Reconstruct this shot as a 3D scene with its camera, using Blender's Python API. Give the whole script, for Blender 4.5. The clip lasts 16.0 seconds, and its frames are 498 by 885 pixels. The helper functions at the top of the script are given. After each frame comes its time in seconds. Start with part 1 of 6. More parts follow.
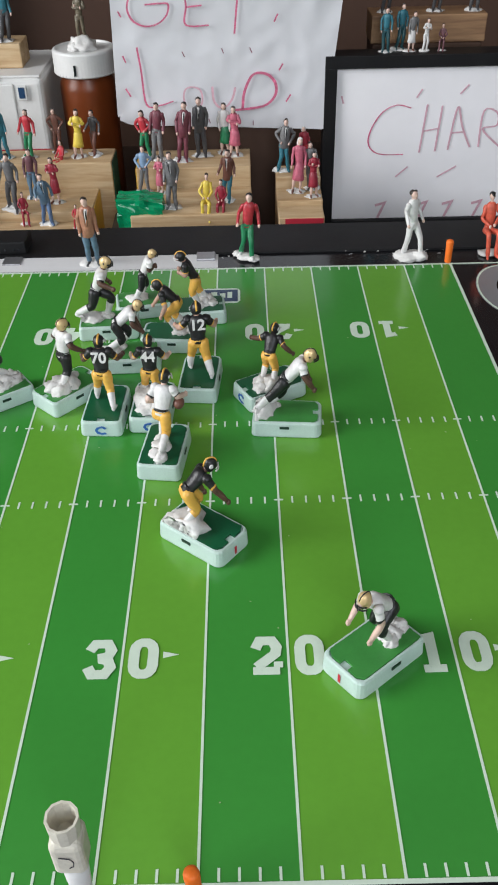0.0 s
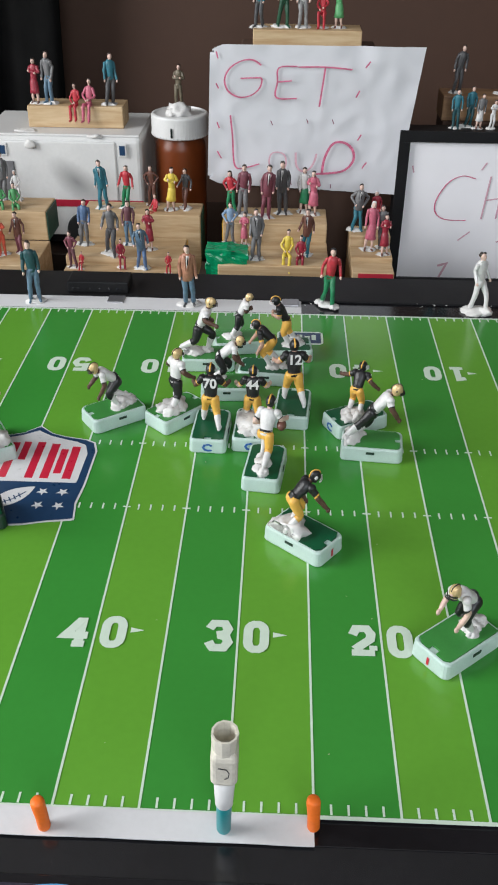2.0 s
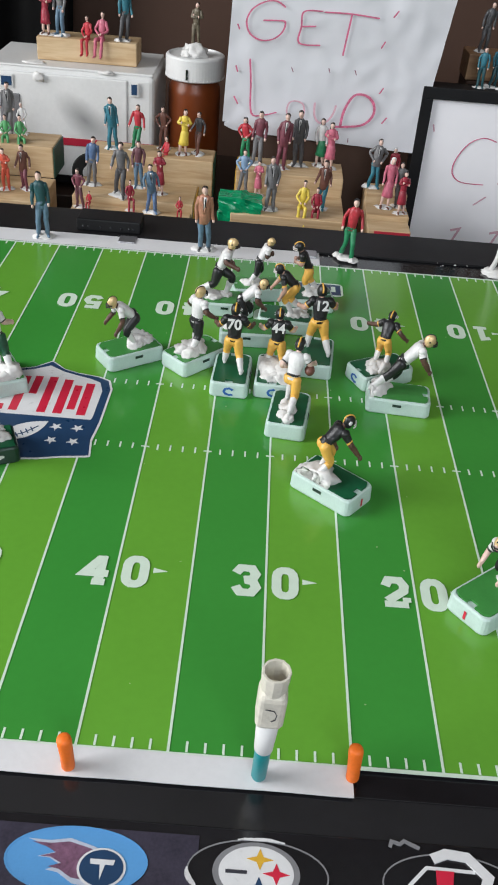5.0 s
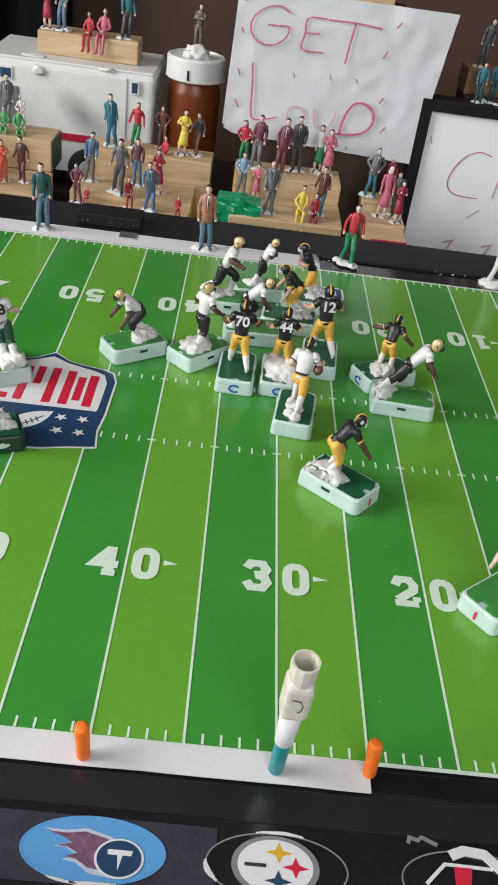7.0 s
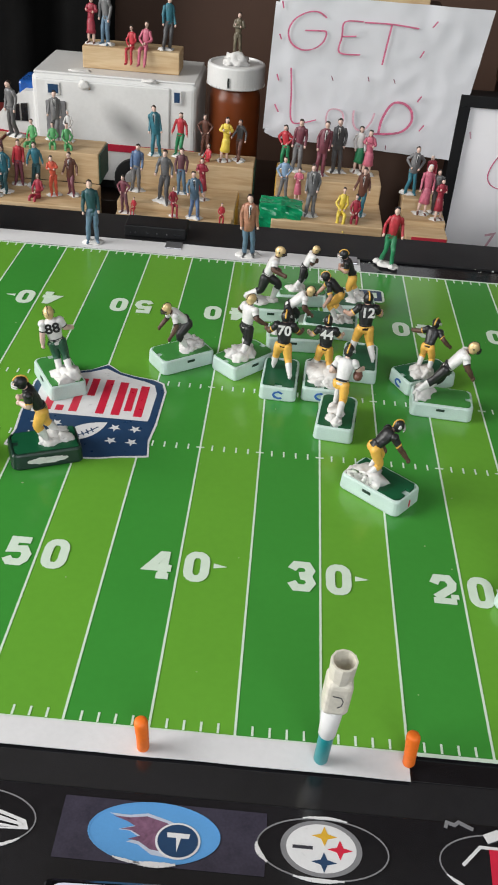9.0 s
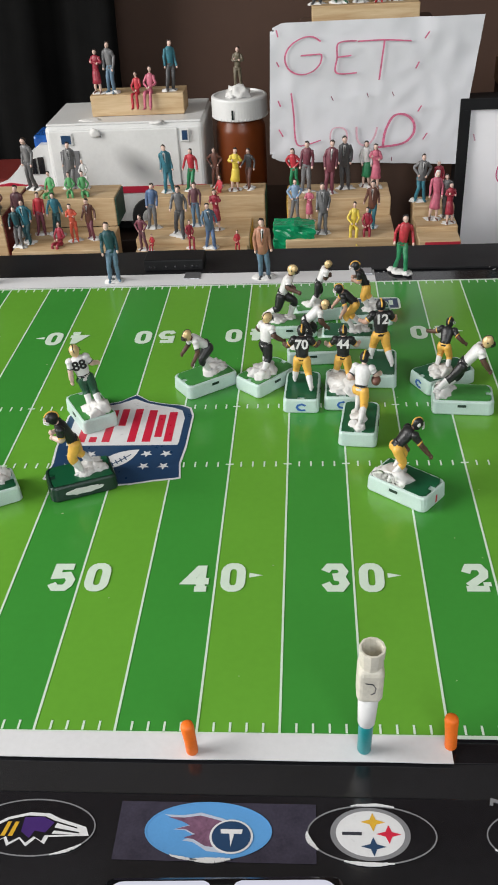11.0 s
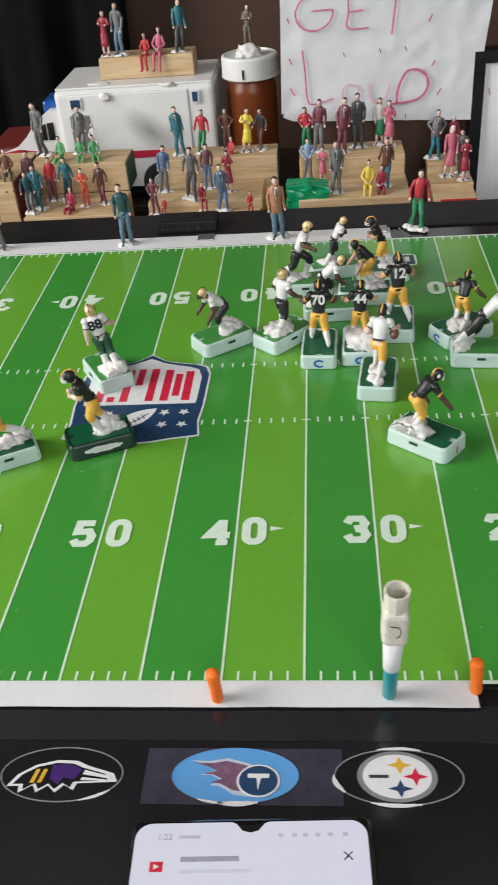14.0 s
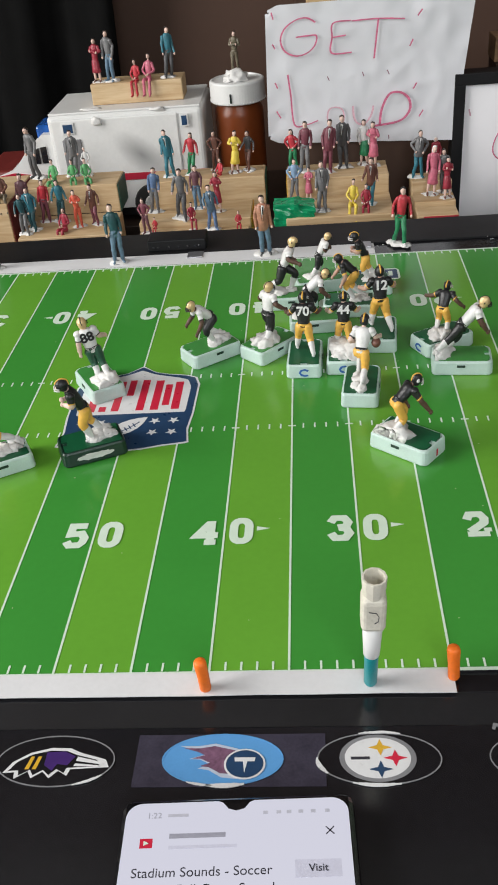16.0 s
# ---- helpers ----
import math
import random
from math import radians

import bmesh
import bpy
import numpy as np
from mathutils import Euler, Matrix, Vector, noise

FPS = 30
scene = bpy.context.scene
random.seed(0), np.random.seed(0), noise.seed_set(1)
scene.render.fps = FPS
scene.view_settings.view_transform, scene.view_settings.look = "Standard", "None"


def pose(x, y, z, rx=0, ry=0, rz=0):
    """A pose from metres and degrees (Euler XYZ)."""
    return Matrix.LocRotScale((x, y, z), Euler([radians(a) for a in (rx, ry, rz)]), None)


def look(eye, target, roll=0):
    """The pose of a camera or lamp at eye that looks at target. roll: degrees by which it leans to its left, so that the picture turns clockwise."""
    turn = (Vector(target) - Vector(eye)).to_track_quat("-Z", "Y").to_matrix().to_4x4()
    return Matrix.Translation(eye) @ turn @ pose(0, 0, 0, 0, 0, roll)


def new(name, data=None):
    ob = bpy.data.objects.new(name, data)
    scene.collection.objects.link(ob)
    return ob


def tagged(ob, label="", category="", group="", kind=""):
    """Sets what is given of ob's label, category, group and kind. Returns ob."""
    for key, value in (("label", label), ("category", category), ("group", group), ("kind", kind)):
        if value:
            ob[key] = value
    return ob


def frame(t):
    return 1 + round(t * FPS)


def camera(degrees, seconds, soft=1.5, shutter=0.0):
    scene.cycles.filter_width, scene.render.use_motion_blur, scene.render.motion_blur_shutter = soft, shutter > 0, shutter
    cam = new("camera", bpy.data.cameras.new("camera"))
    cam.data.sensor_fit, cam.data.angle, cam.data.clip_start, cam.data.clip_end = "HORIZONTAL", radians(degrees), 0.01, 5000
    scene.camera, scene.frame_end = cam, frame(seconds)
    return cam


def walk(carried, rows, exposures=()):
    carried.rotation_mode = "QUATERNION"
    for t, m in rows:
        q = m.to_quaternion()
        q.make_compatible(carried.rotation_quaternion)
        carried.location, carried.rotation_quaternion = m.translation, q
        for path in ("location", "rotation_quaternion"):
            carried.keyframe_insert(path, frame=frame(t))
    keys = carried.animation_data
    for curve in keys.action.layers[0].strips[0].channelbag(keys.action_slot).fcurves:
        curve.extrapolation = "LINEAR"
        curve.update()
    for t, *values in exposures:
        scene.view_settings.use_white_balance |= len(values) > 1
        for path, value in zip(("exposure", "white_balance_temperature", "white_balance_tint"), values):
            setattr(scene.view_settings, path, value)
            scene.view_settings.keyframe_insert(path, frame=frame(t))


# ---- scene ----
cam = camera(31.61, 16.0, soft=1.8, shutter=0.5)
EXPOSURES = [(0.0, 0.0, 6200, 10), (5.2, 0.0, 6200, 10), (7.3, 0.0, 6450, 10), (16.0, 0.0, 6500, 10)]
PATH = [
    (0, (0.18435, -0.13675, 0.27905), (0.18435, -0.05710, 0.21860), -1.3),
    (0.5, (0.17940, -0.15230, 0.28155), (0.18020, -0.07125, 0.22295), -0.3),
    (0.7, (0.170, -0.169, 0.296), (0.210, 1.461, -0.862), 1.0),
    (1, (0.15295, -0.19987, 0.31468), (0.16701, 0.63444, -0.23642), 2.02),
    (1.2, (0.140, -0.220, 0.327), (0.124, 1.474, -0.736), 1.9),
    (1.5, (0.15065, -0.21701, 0.32055), (0.12018, 0.63193, -0.20707), 0.41),
    (2, (0.14573, -0.19735, 0.29941), (0.11821, 0.63448, -0.25495), 0.61),
    (2.5, (0.14513, -0.19644, 0.29759), (0.11992, 0.63295, -0.26051), 0.75),
    (3, (0.14120, -0.19771, 0.29614), (0.12290, 0.63114, -0.26303), 1.44),
    (3.5, (0.13263, -0.19912, 0.29180), (0.12058, 0.62887, -0.26881), 2.45),
    (4, (0.13221, -0.19838, 0.29035), (0.12353, 0.62670, -0.27459), 2.72),
    (4.5, (0.11976, -0.19428, 0.27818), (0.12159, 0.62457, -0.29583), 4.26),
    (5, (0.11625, -0.19117, 0.27280), (0.12508, 0.62609, -0.30341), 4.97),
    (5.2, (0.11265, -0.19125, 0.27055), (0.11400, -0.10970, 0.21270), 5.5),
    (7.3, (0.09555, -0.19635, 0.26415), (0.09995, -0.11350, 0.20825), 8.5),
    (7.5, (0.09682, -0.19935, 0.26609), (0.13343, 0.63060, -0.29055), 8.33),
    (8, (0.09341, -0.20754, 0.27458), (0.12126, 0.62306, -0.28159), 8.06),
    (8.5, (0.10546, -0.20664, 0.28209), (0.09648, 0.61821, -0.28319), 4.85),
    (9, (0.09876, -0.20733, 0.28547), (0.08589, 0.60707, -0.29470), 4.59),
    (9.5, (0.11149, -0.22014, 0.28722), (0.06829, 0.60943, -0.26950), 0.34),
    (12, (0.11393, -0.22621, 0.29038), (0.04407, 0.60205, -0.26560), -3.74),
    (12.5, (0.12200, -0.23537, 0.29644), (0.05790, 0.59262, -0.26063), -4.10),
    (13, (0.12817, -0.23534, 0.29054), (0.05162, 0.58680, -0.27358), -5.67),
    (13.5, (0.12726, -0.23755, 0.28964), (0.05898, 0.58417, -0.27615), -5.13),
    (14, (0.10999, -0.22731, 0.27875), (0.02231, 0.58381, -0.29951), -4.97),
    (14.5, (0.10182, -0.23261, 0.28664), (0.01883, 0.59044, -0.27523), -4.18),
    (15, (0.11313, -0.24287, 0.28259), (0.03525, 0.58611, -0.27124), -4.82),
    (15.5, (0.11547, -0.24157, 0.27778), (0.03160, 0.58351, -0.28097), -5.67),
    (16, (0.11586, -0.24582, 0.27930), (0.03350, 0.58082, -0.27738), -5.33),
]
walk(cam, [(t, look(eye, target, roll)) for t, eye, target, roll in PATH], EXPOSURES)

# ---- light: a window in the wall to the side, a dim room round the table ----
world = bpy.data.worlds.new("room_world")
scene.world = world
world.use_nodes = True
world.node_tree.nodes["Background"].inputs[0].default_value = (0.75, 0.85, 1.0, 1)
world.node_tree.nodes["Background"].inputs[1].default_value = 0.35


def area_light(name, eye, target, w, h, watts, col):
    lamp = bpy.data.lights.new(name, "AREA")
    lamp.shape, lamp.size, lamp.size_y, lamp.energy, lamp.color = "RECTANGLE", w, h, watts, col
    ob = new(name, lamp)
    ob.matrix_world = look(eye, target)
    return ob


area_light("window_daylight", (-1.44, -0.15, 0.75), (0.0, 0.15, 0.0), 1.0, 1.1, 42.0, (1.0, 0.98, 0.95))
# added fill lamp behind the viewpoint, brightens the right side; no window known there
area_light("rear_fill_light", (0.35, -1.54, 0.95), (0.1, 0.3, 0.0), 1.0, 0.9, 19.0, (0.93, 0.97, 1.0))


# ---- materials ----
def nodes_of(name):
    m = bpy.data.materials.new(name)
    m.use_nodes = True
    nt = m.node_tree
    return m, nt, nt.nodes["Principled BSDF"]


def surface(name, col, rough=0.5, vary=0.12, scale=150.0, bump=0.05, fine=1200.0, metal=0.0, coat=0.0, spec=0.5, stretch=None):
    """A painted, moulded or natural surface with broad stains, fine grain and slight relief."""
    m, nt, b = nodes_of(name)
    tc = nt.nodes.new("ShaderNodeTexCoord")
    mp = nt.nodes.new("ShaderNodeMapping")
    nt.links.new(tc.outputs["Object"], mp.inputs[0])
    if stretch:
        mp.inputs["Scale"].default_value = stretch
    n1, n2 = nt.nodes.new("ShaderNodeTexNoise"), nt.nodes.new("ShaderNodeTexNoise")
    n1.inputs["Scale"].default_value, n1.inputs["Detail"].default_value = scale, 5
    n2.inputs["Scale"].default_value, n2.inputs["Detail"].default_value = fine, 3
    nt.links.new(mp.outputs[0], n1.inputs["Vector"])
    nt.links.new(mp.outputs[0], n2.inputs["Vector"])
    ramp = nt.nodes.new("ShaderNodeValToRGB")
    ramp.color_ramp.elements[0].position, ramp.color_ramp.elements[1].position = 0.3, 0.7
    ramp.color_ramp.elements[0].color = (*[c * (1 - vary) for c in col], 1)
    ramp.color_ramp.elements[1].color = (*[min(1, c * (1 + vary)) for c in col], 1)
    add = nt.nodes.new("ShaderNodeMath")
    add.operation = "MULTIPLY_ADD"
    add.inputs[1].default_value, add.inputs[2].default_value = 0.4, 0.3
    mixv = nt.nodes.new("ShaderNodeMath")
    mixv.operation = "MULTIPLY_ADD"
    mixv.inputs[1].default_value = 0.6
    nt.links.new(n2.outputs["Fac"], add.inputs[0])
    nt.links.new(n1.outputs["Fac"], mixv.inputs[0])
    sub = nt.nodes.new("ShaderNodeMath")
    sub.operation = "SUBTRACT"
    sub.inputs[1].default_value = 0.3
    nt.links.new(add.outputs[0], sub.inputs[0])
    nt.links.new(sub.outputs[0], mixv.inputs[2])
    nt.links.new(mixv.outputs[0], ramp.inputs[0])
    nt.links.new(ramp.outputs[0], b.inputs["Base Color"])
    rr = nt.nodes.new("ShaderNodeMapRange")
    rr.inputs["To Min"].default_value, rr.inputs["To Max"].default_value = max(0.02, rough - 0.08), min(1, rough + 0.08)
    nt.links.new(n1.outputs["Fac"], rr.inputs[0])
    nt.links.new(rr.outputs[0], b.inputs["Roughness"])
    if bump:
        bp = nt.nodes.new("ShaderNodeBump")
        bp.inputs["Strength"].default_value, bp.inputs["Distance"].default_value = bump, 0.0006
        nt.links.new(n2.outputs["Fac"], bp.inputs["Height"])
        nt.links.new(bp.outputs[0], b.inputs["Normal"])
    b.inputs["Metallic"].default_value, b.inputs["Coat Weight"].default_value = metal, coat
    b.inputs["Coat Roughness"].default_value = 0.12
    b.inputs["Specular IOR Level"].default_value = spec
    return m


def wood(name, light, dark):
    """Pine with long grain bands along x and fine pores."""
    m, nt, b = nodes_of(name)
    tc, mp = nt.nodes.new("ShaderNodeTexCoord"), nt.nodes.new("ShaderNodeMapping")
    mp.inputs["Scale"].default_value = (9, 60, 95)
    nt.links.new(tc.outputs["Object"], mp.inputs[0])
    info = nt.nodes.new("ShaderNodeObjectInfo")
    nt.links.new(info.outputs["Random"], mp.inputs["Location"])
    n = nt.nodes.new("ShaderNodeTexNoise")
    n.inputs["Scale"].default_value, n.inputs["Detail"].default_value, n.inputs["Distortion"].default_value = 1.6, 4, 0.9
    f = nt.nodes.new("ShaderNodeTexNoise")
    f.inputs["Scale"].default_value, f.inputs["Detail"].default_value = 9.0, 5
    nt.links.new(mp.outputs[0], n.inputs["Vector"])
    nt.links.new(mp.outputs[0], f.inputs["Vector"])
    mix = nt.nodes.new("ShaderNodeMath")
    mix.operation = "MULTIPLY_ADD"
    mix.inputs[1].default_value = 0.35
    nt.links.new(f.outputs["Fac"], mix.inputs[0])
    nt.links.new(n.outputs["Fac"], mix.inputs[2])
    ramp = nt.nodes.new("ShaderNodeValToRGB")
    ramp.color_ramp.elements[0].position, ramp.color_ramp.elements[1].position = 0.45, 0.85
    ramp.color_ramp.elements[0].color, ramp.color_ramp.elements[1].color = (*light, 1), (*dark, 1)
    nt.links.new(mix.outputs[0], ramp.inputs[0])
    nt.links.new(ramp.outputs[0], b.inputs["Base Color"])
    bp = nt.nodes.new("ShaderNodeBump")
    bp.inputs["Strength"].default_value, bp.inputs["Distance"].default_value = 0.15, 0.0005
    nt.links.new(f.outputs["Fac"], bp.inputs["Height"])
    nt.links.new(bp.outputs[0], b.inputs["Normal"])
    b.inputs["Roughness"].default_value = 0.6
    return m


def clear_plastic(name, col, rough, through_w, vary=0.1):
    m = surface(name, col, rough, vary, 120, 0.03)
    b = m.node_tree.nodes["Principled BSDF"]
    b.inputs["Transmission Weight"].default_value = through_w
    b.inputs["IOR"].default_value = 1.4
    return m


def glow(name, col, strength):
    m, nt, b = nodes_of(name)
    b.inputs["Base Color"].default_value = (0.02, 0.02, 0.02, 1)
    b.inputs["Emission Color"].default_value = (*col, 1)
    b.inputs["Emission Strength"].default_value = strength
    b.inputs["Roughness"].default_value = 0.1
    return m


TURF_LIGHT = surface("turf_print_light", (0.124, 0.35, 0.034), 0.24, 0.05, 18, 0.02, 260, coat=0.25)
TURF_DARK = surface("turf_print_dark", (0.046, 0.266, 0.038), 0.24, 0.05, 18, 0.02, 260, coat=0.25)
PRINT_WHITE = surface("white_field_print", (0.62, 0.74, 0.62), 0.3, 0.05, 200, 0.02)
PLAIN_WHITE = surface("plain_white_print", (0.66, 0.66, 0.665), 0.3, 0.05, 200, 0.02)
PRINT_RED = surface("red_print", (0.55, 0.02, 0.05), 0.3, 0.06, 200, 0.02)
PRINT_NAVY = surface("navy_print", (0.018, 0.05, 0.115), 0.3, 0.1, 200, 0.02)
PRINT_GREY = surface("grey_print", (0.2, 0.2, 0.21), 0.35, 0.15, 60, 0.02)
PRINT_GOLD = surface("gold_print", (0.62, 0.36, 0.03), 0.3, 0.08, 200, 0.02)
PRINT_PURPLE = surface("purple_print", (0.05, 0.02, 0.13), 0.3, 0.1, 200, 0.02)
PRINT_SKY = surface("sky_blue_print", (0.1, 0.3, 0.6), 0.3, 0.06, 80, 0.02)
BOARD_BLACK = surface("glossy_black_board", (0.010, 0.010, 0.012), 0.16, 0.35, 12, 0.02, 300, coat=0.3)
RAIL_BLACK = surface("matte_black_plastic", (0.010, 0.010, 0.011), 0.5, 0.3, 40, 0.1, 500, spec=0.2)
TAPE = surface("white_paper_tape", (0.66, 0.66, 0.67), 0.6, 0.05, 30, 0.1, 400)
PAPER = surface("thin_white_paper", (0.62, 0.625, 0.655), 0.75, 0.05, 14, 0.5, 45)
WHITE_SHEET = surface("bright_white_sheet", (0.86, 0.85, 0.875), 0.45, 0.03, 16, 0.15, 60)
MARKER = surface("pink_red_marker", (0.56, 0.13, 0.235), 0.6, 0.45, 240, 0.0, 700)
MARKER_FAINT = surface("faint_pink_marker", (0.62, 0.38, 0.45), 0.7, 0.2, 300, 0.0, 900)
MARKER_DARK = surface("dark_marker", (0.2, 0.06, 0.1), 0.6, 0.3, 300, 0.0, 900)
PINE = wood("pine_wood", (0.59, 0.445, 0.27), (0.43, 0.28, 0.14))
# pine with the shade behind the picture frame put into its colour
SHADED_PINE = wood("shaded_pine_wood", (0.34, 0.2, 0.1), (0.19, 0.1, 0.05))
GREEN_PAINT = surface("dark_green_block_paint", (0.012, 0.06, 0.04), 0.5, 0.2, 90, 0.1)
RED_PAINT = surface("red_block_paint", (0.42, 0.02, 0.04), 0.5, 0.15, 90, 0.1)
DARKRED_PAINT = surface("dark_red_block_paint", (0.13, 0.015, 0.012), 0.5, 0.15, 90, 0.1)
YELLOW_PAINT = surface("yellow_block_paint", (0.6, 0.36, 0.04), 0.5, 0.15, 90, 0.1)
CLAY = surface("white_putty", (0.65, 0.64, 0.62), 0.7, 0.12, 140, 0.5, 700)
BASE_PLASTIC = clear_plastic("pale_mint_plastic", (0.66, 0.82, 0.765), 0.35, 0.3)
BASE_YELLOW = clear_plastic("yellow_plastic", (0.75, 0.55, 0.03), 0.35, 0.1)
BASE_DARK = surface("dark_green_plastic", (0.008, 0.03, 0.02), 0.35, 0.2, 90, 0.05)
DECK_DARK = surface("dark_green_deck_paint", (0.006, 0.09, 0.035), 0.35, 0.12, 120, 0.08)
DECK_LIGHT = surface("light_green_deck_paint", (0.05, 0.24, 0.05), 0.35, 0.12, 120, 0.08)
TEAL_INK = surface("blue_ink", (0.03, 0.12, 0.4), 0.5, 0.2, 300, 0.0)
ORANGE = surface("orange_foam", (0.85, 0.17, 0.012), 0.55, 0.08, 220, 0.2, 900)
TEAL_TUBE = surface("teal_plastic", (0.01, 0.25, 0.27), 0.35, 0.2, 60, 0.05)
TOY_WHITE = surface("toy_white_plastic", (0.63, 0.63, 0.62), 0.4, 0.05, 40, 0.05, 400)
IVORY = surface("ivory_cast_plastic", (0.62, 0.59, 0.5), 0.5, 0.15, 180, 0.3, 600)
# white plastic that turns grey towards the middle of a slanted oval
PATCHED_WHITE = surface("toy_white_plastic_grey_patch", (0.64, 0.64, 0.63), 0.4, 0.06, 40, 0.08, 300)
_nt = PATCHED_WHITE.node_tree
_b = _nt.nodes["Principled BSDF"]
_col = _b.inputs["Base Color"].links[0].from_socket
_tc, _mp, _gr, _mix = [_nt.nodes.new("ShaderNode" + k) for k in ("TexCoord", "Mapping", "TexGradient", "Mix")]
_mp.vector_type, _gr.gradient_type, _mix.data_type = "TEXTURE", "SPHERICAL", "RGBA"
_mp.inputs["Location"].default_value, _mp.inputs["Rotation"].default_value, _mp.inputs["Scale"].default_value = (-0.062, 0.689, 0.022), (0, radians(40), 0), (0.036, 0.05, 0.017)
_nt.links.new(_tc.outputs["Object"], _mp.inputs[0])
_nt.links.new(_mp.outputs[0], _gr.inputs[0])
_nt.links.new(_gr.outputs["Fac"], _mix.inputs["Factor"])
_nt.links.new(_col, _mix.inputs[6])
_mix.inputs[7].default_value = (0.27, 0.27, 0.27, 1)
_nt.links.new(_mix.outputs[2], _b.inputs["Base Color"])
TOY_RED = surface("toy_red_print", (0.4, 0.015, 0.04), 0.4, 0.1, 60, 0.03)
TOY_BLUE = surface("toy_blue_window", (0.015, 0.08, 0.3), 0.15, 0.3, 120, 0.02)
TOY_DARK = surface("toy_dark_window", (0.012, 0.013, 0.016), 0.12, 0.3, 80, 0.02)
TOY_GREY = surface("toy_grey_door", (0.18, 0.18, 0.19), 0.4, 0.3, 120, 0.1)
RUBBER = surface("toy_black_tyre", (0.012, 0.012, 0.012), 0.7, 0.2, 200, 0.2)
CAP_WHITE = surface("white_cap_plastic", (0.64, 0.64, 0.63), 0.42, 0.05, 60, 0.05, 500)
AMBER = clear_plastic("amber_plastic", (0.24, 0.055, 0.012), 0.34, 0.45)
WRAP_GREEN = clear_plastic("crinkled_green_wrap", (0.008, 0.27, 0.11), 0.16, 0.15, 0.3)
WALL_BROWN = surface("brown_wall_paint", (0.060, 0.028, 0.016), 0.75, 0.08, 3, 0.1, 60)
CURTAIN = surface("black_curtain_cloth", (0.0055, 0.0055, 0.0055), 0.95, 0.3, 30, 0.3, 800, spec=0.05)
BROWN_BOX = surface("brown_card", (0.055, 0.027, 0.016), 0.8, 0.12, 12, 0.2, 90)
TABLE = surface("dark_brown_table_wood", (0.028, 0.016, 0.011), 0.5, 0.3, 8, 0.1, 90, stretch=(1, 12, 12))
ROOM = surface("pale_room_paint", (0.42, 0.40, 0.37), 0.85, 0.05, 3, 0.1, 60)
FLOOR = surface("brown_floor", (0.12, 0.08, 0.05), 0.6, 0.2, 5, 0.1, 60)
PHONE_BLACK = surface("black_phone_glass", (0.006, 0.006, 0.007), 0.12, 0.2, 60, 0.0, coat=0.3)
SCREEN = glow("lit_phone_screen", (0.86, 0.86, 1.0), 0.72)
INK = surface("dark_screen_ink", (0.03, 0.03, 0.04), 0.5, 0.1, 300, 0.0)
INK_GREY = surface("grey_screen_ink", (0.3, 0.3, 0.36), 0.5, 0.1, 300, 0.0)
ICON_GREY = surface("light_grey_icon_ink", (0.45, 0.45, 0.52), 0.5, 0.1, 300, 0.0)
PILL = surface("pale_grey_button", (0.55, 0.55, 0.66), 0.5, 0.05, 300, 0.0)
STEEL = surface("dull_steel", (0.4, 0.4, 0.42), 0.35, 0.15, 200, 0.1, metal=0.8)

PAINTS = {}
COLOURS = dict(
    skin=(0.55, 0.32, 0.23), pale=(0.7, 0.47, 0.38), darkskin=(0.12, 0.055, 0.035), hair=(0.032, 0.02, 0.014), grey=(0.17, 0.17, 0.175), darkgrey=(0.08, 0.08, 0.085),
    lightgrey=(0.3, 0.3, 0.3), teal=(0.018, 0.185, 0.25), darkteal=(0.012, 0.08, 0.095), blue=(0.09, 0.17, 0.33), paleblue=(0.22, 0.36, 0.55), jeans=(0.1, 0.19, 0.28),
    brown=(0.17, 0.062, 0.04), tan=(0.46, 0.19, 0.105), maroon=(0.2, 0.045, 0.07), plum=(0.16, 0.06, 0.075), red=(0.55, 0.012, 0.03), crimson=(0.36, 0.01, 0.035), pink=(0.62, 0.12, 0.2),
    green=(0.008, 0.24, 0.09), limegreen=(0.09, 0.4, 0.13), darkgreen=(0.01, 0.085, 0.04), yellow=(0.75, 0.56, 0.02), orange=(0.75, 0.09, 0.03), white=(0.68, 0.67, 0.66), black=(0.014, 0.014, 0.016),
    amberyellow=(0.8, 0.42, 0.02), gold=(0.78, 0.55, 0.24), olive=(0.16, 0.13, 0.08), mauve=(0.36, 0.12, 0.2))


def paint(key):
    if key not in PAINTS:
        c = COLOURS[key]
        grey = sum(c) / 3
        # strong mottling in the colour stands in for shading in sculpted folds
        PAINTS[key] = surface("figure_paint_" + key, tuple((0.86 * v + 0.14 * grey) * (0.85 if grey < 0.4 else 0.95) for v in c), 0.42, 0.14 if grey > 0.35 else 0.32, 260, 0.6, 480, metal=0.45 if key == "gold" else 0.0)
    return PAINTS[key]


# ---- building blocks ----
def part(name, bm, material, parent=None, label="", smooth=False):
    me = bpy.data.meshes.new(name)
    if smooth:
        for f in bm.faces:
            f.smooth = True
    bm.to_mesh(me)
    bm.free()
    for m in material if isinstance(material, (list, tuple)) else [material]:
        me.materials.append(m)
    ob = new(name, me)
    ob.parent = parent
    return tagged(ob, label)


def thing(name, label, category, group="", at=(0, 0, 0), turn=0):
    ob = new(name)
    ob.empty_display_size = 0.01
    ob.matrix_world = pose(*at, 0, 0, turn)
    return tagged(ob, label, category, group)


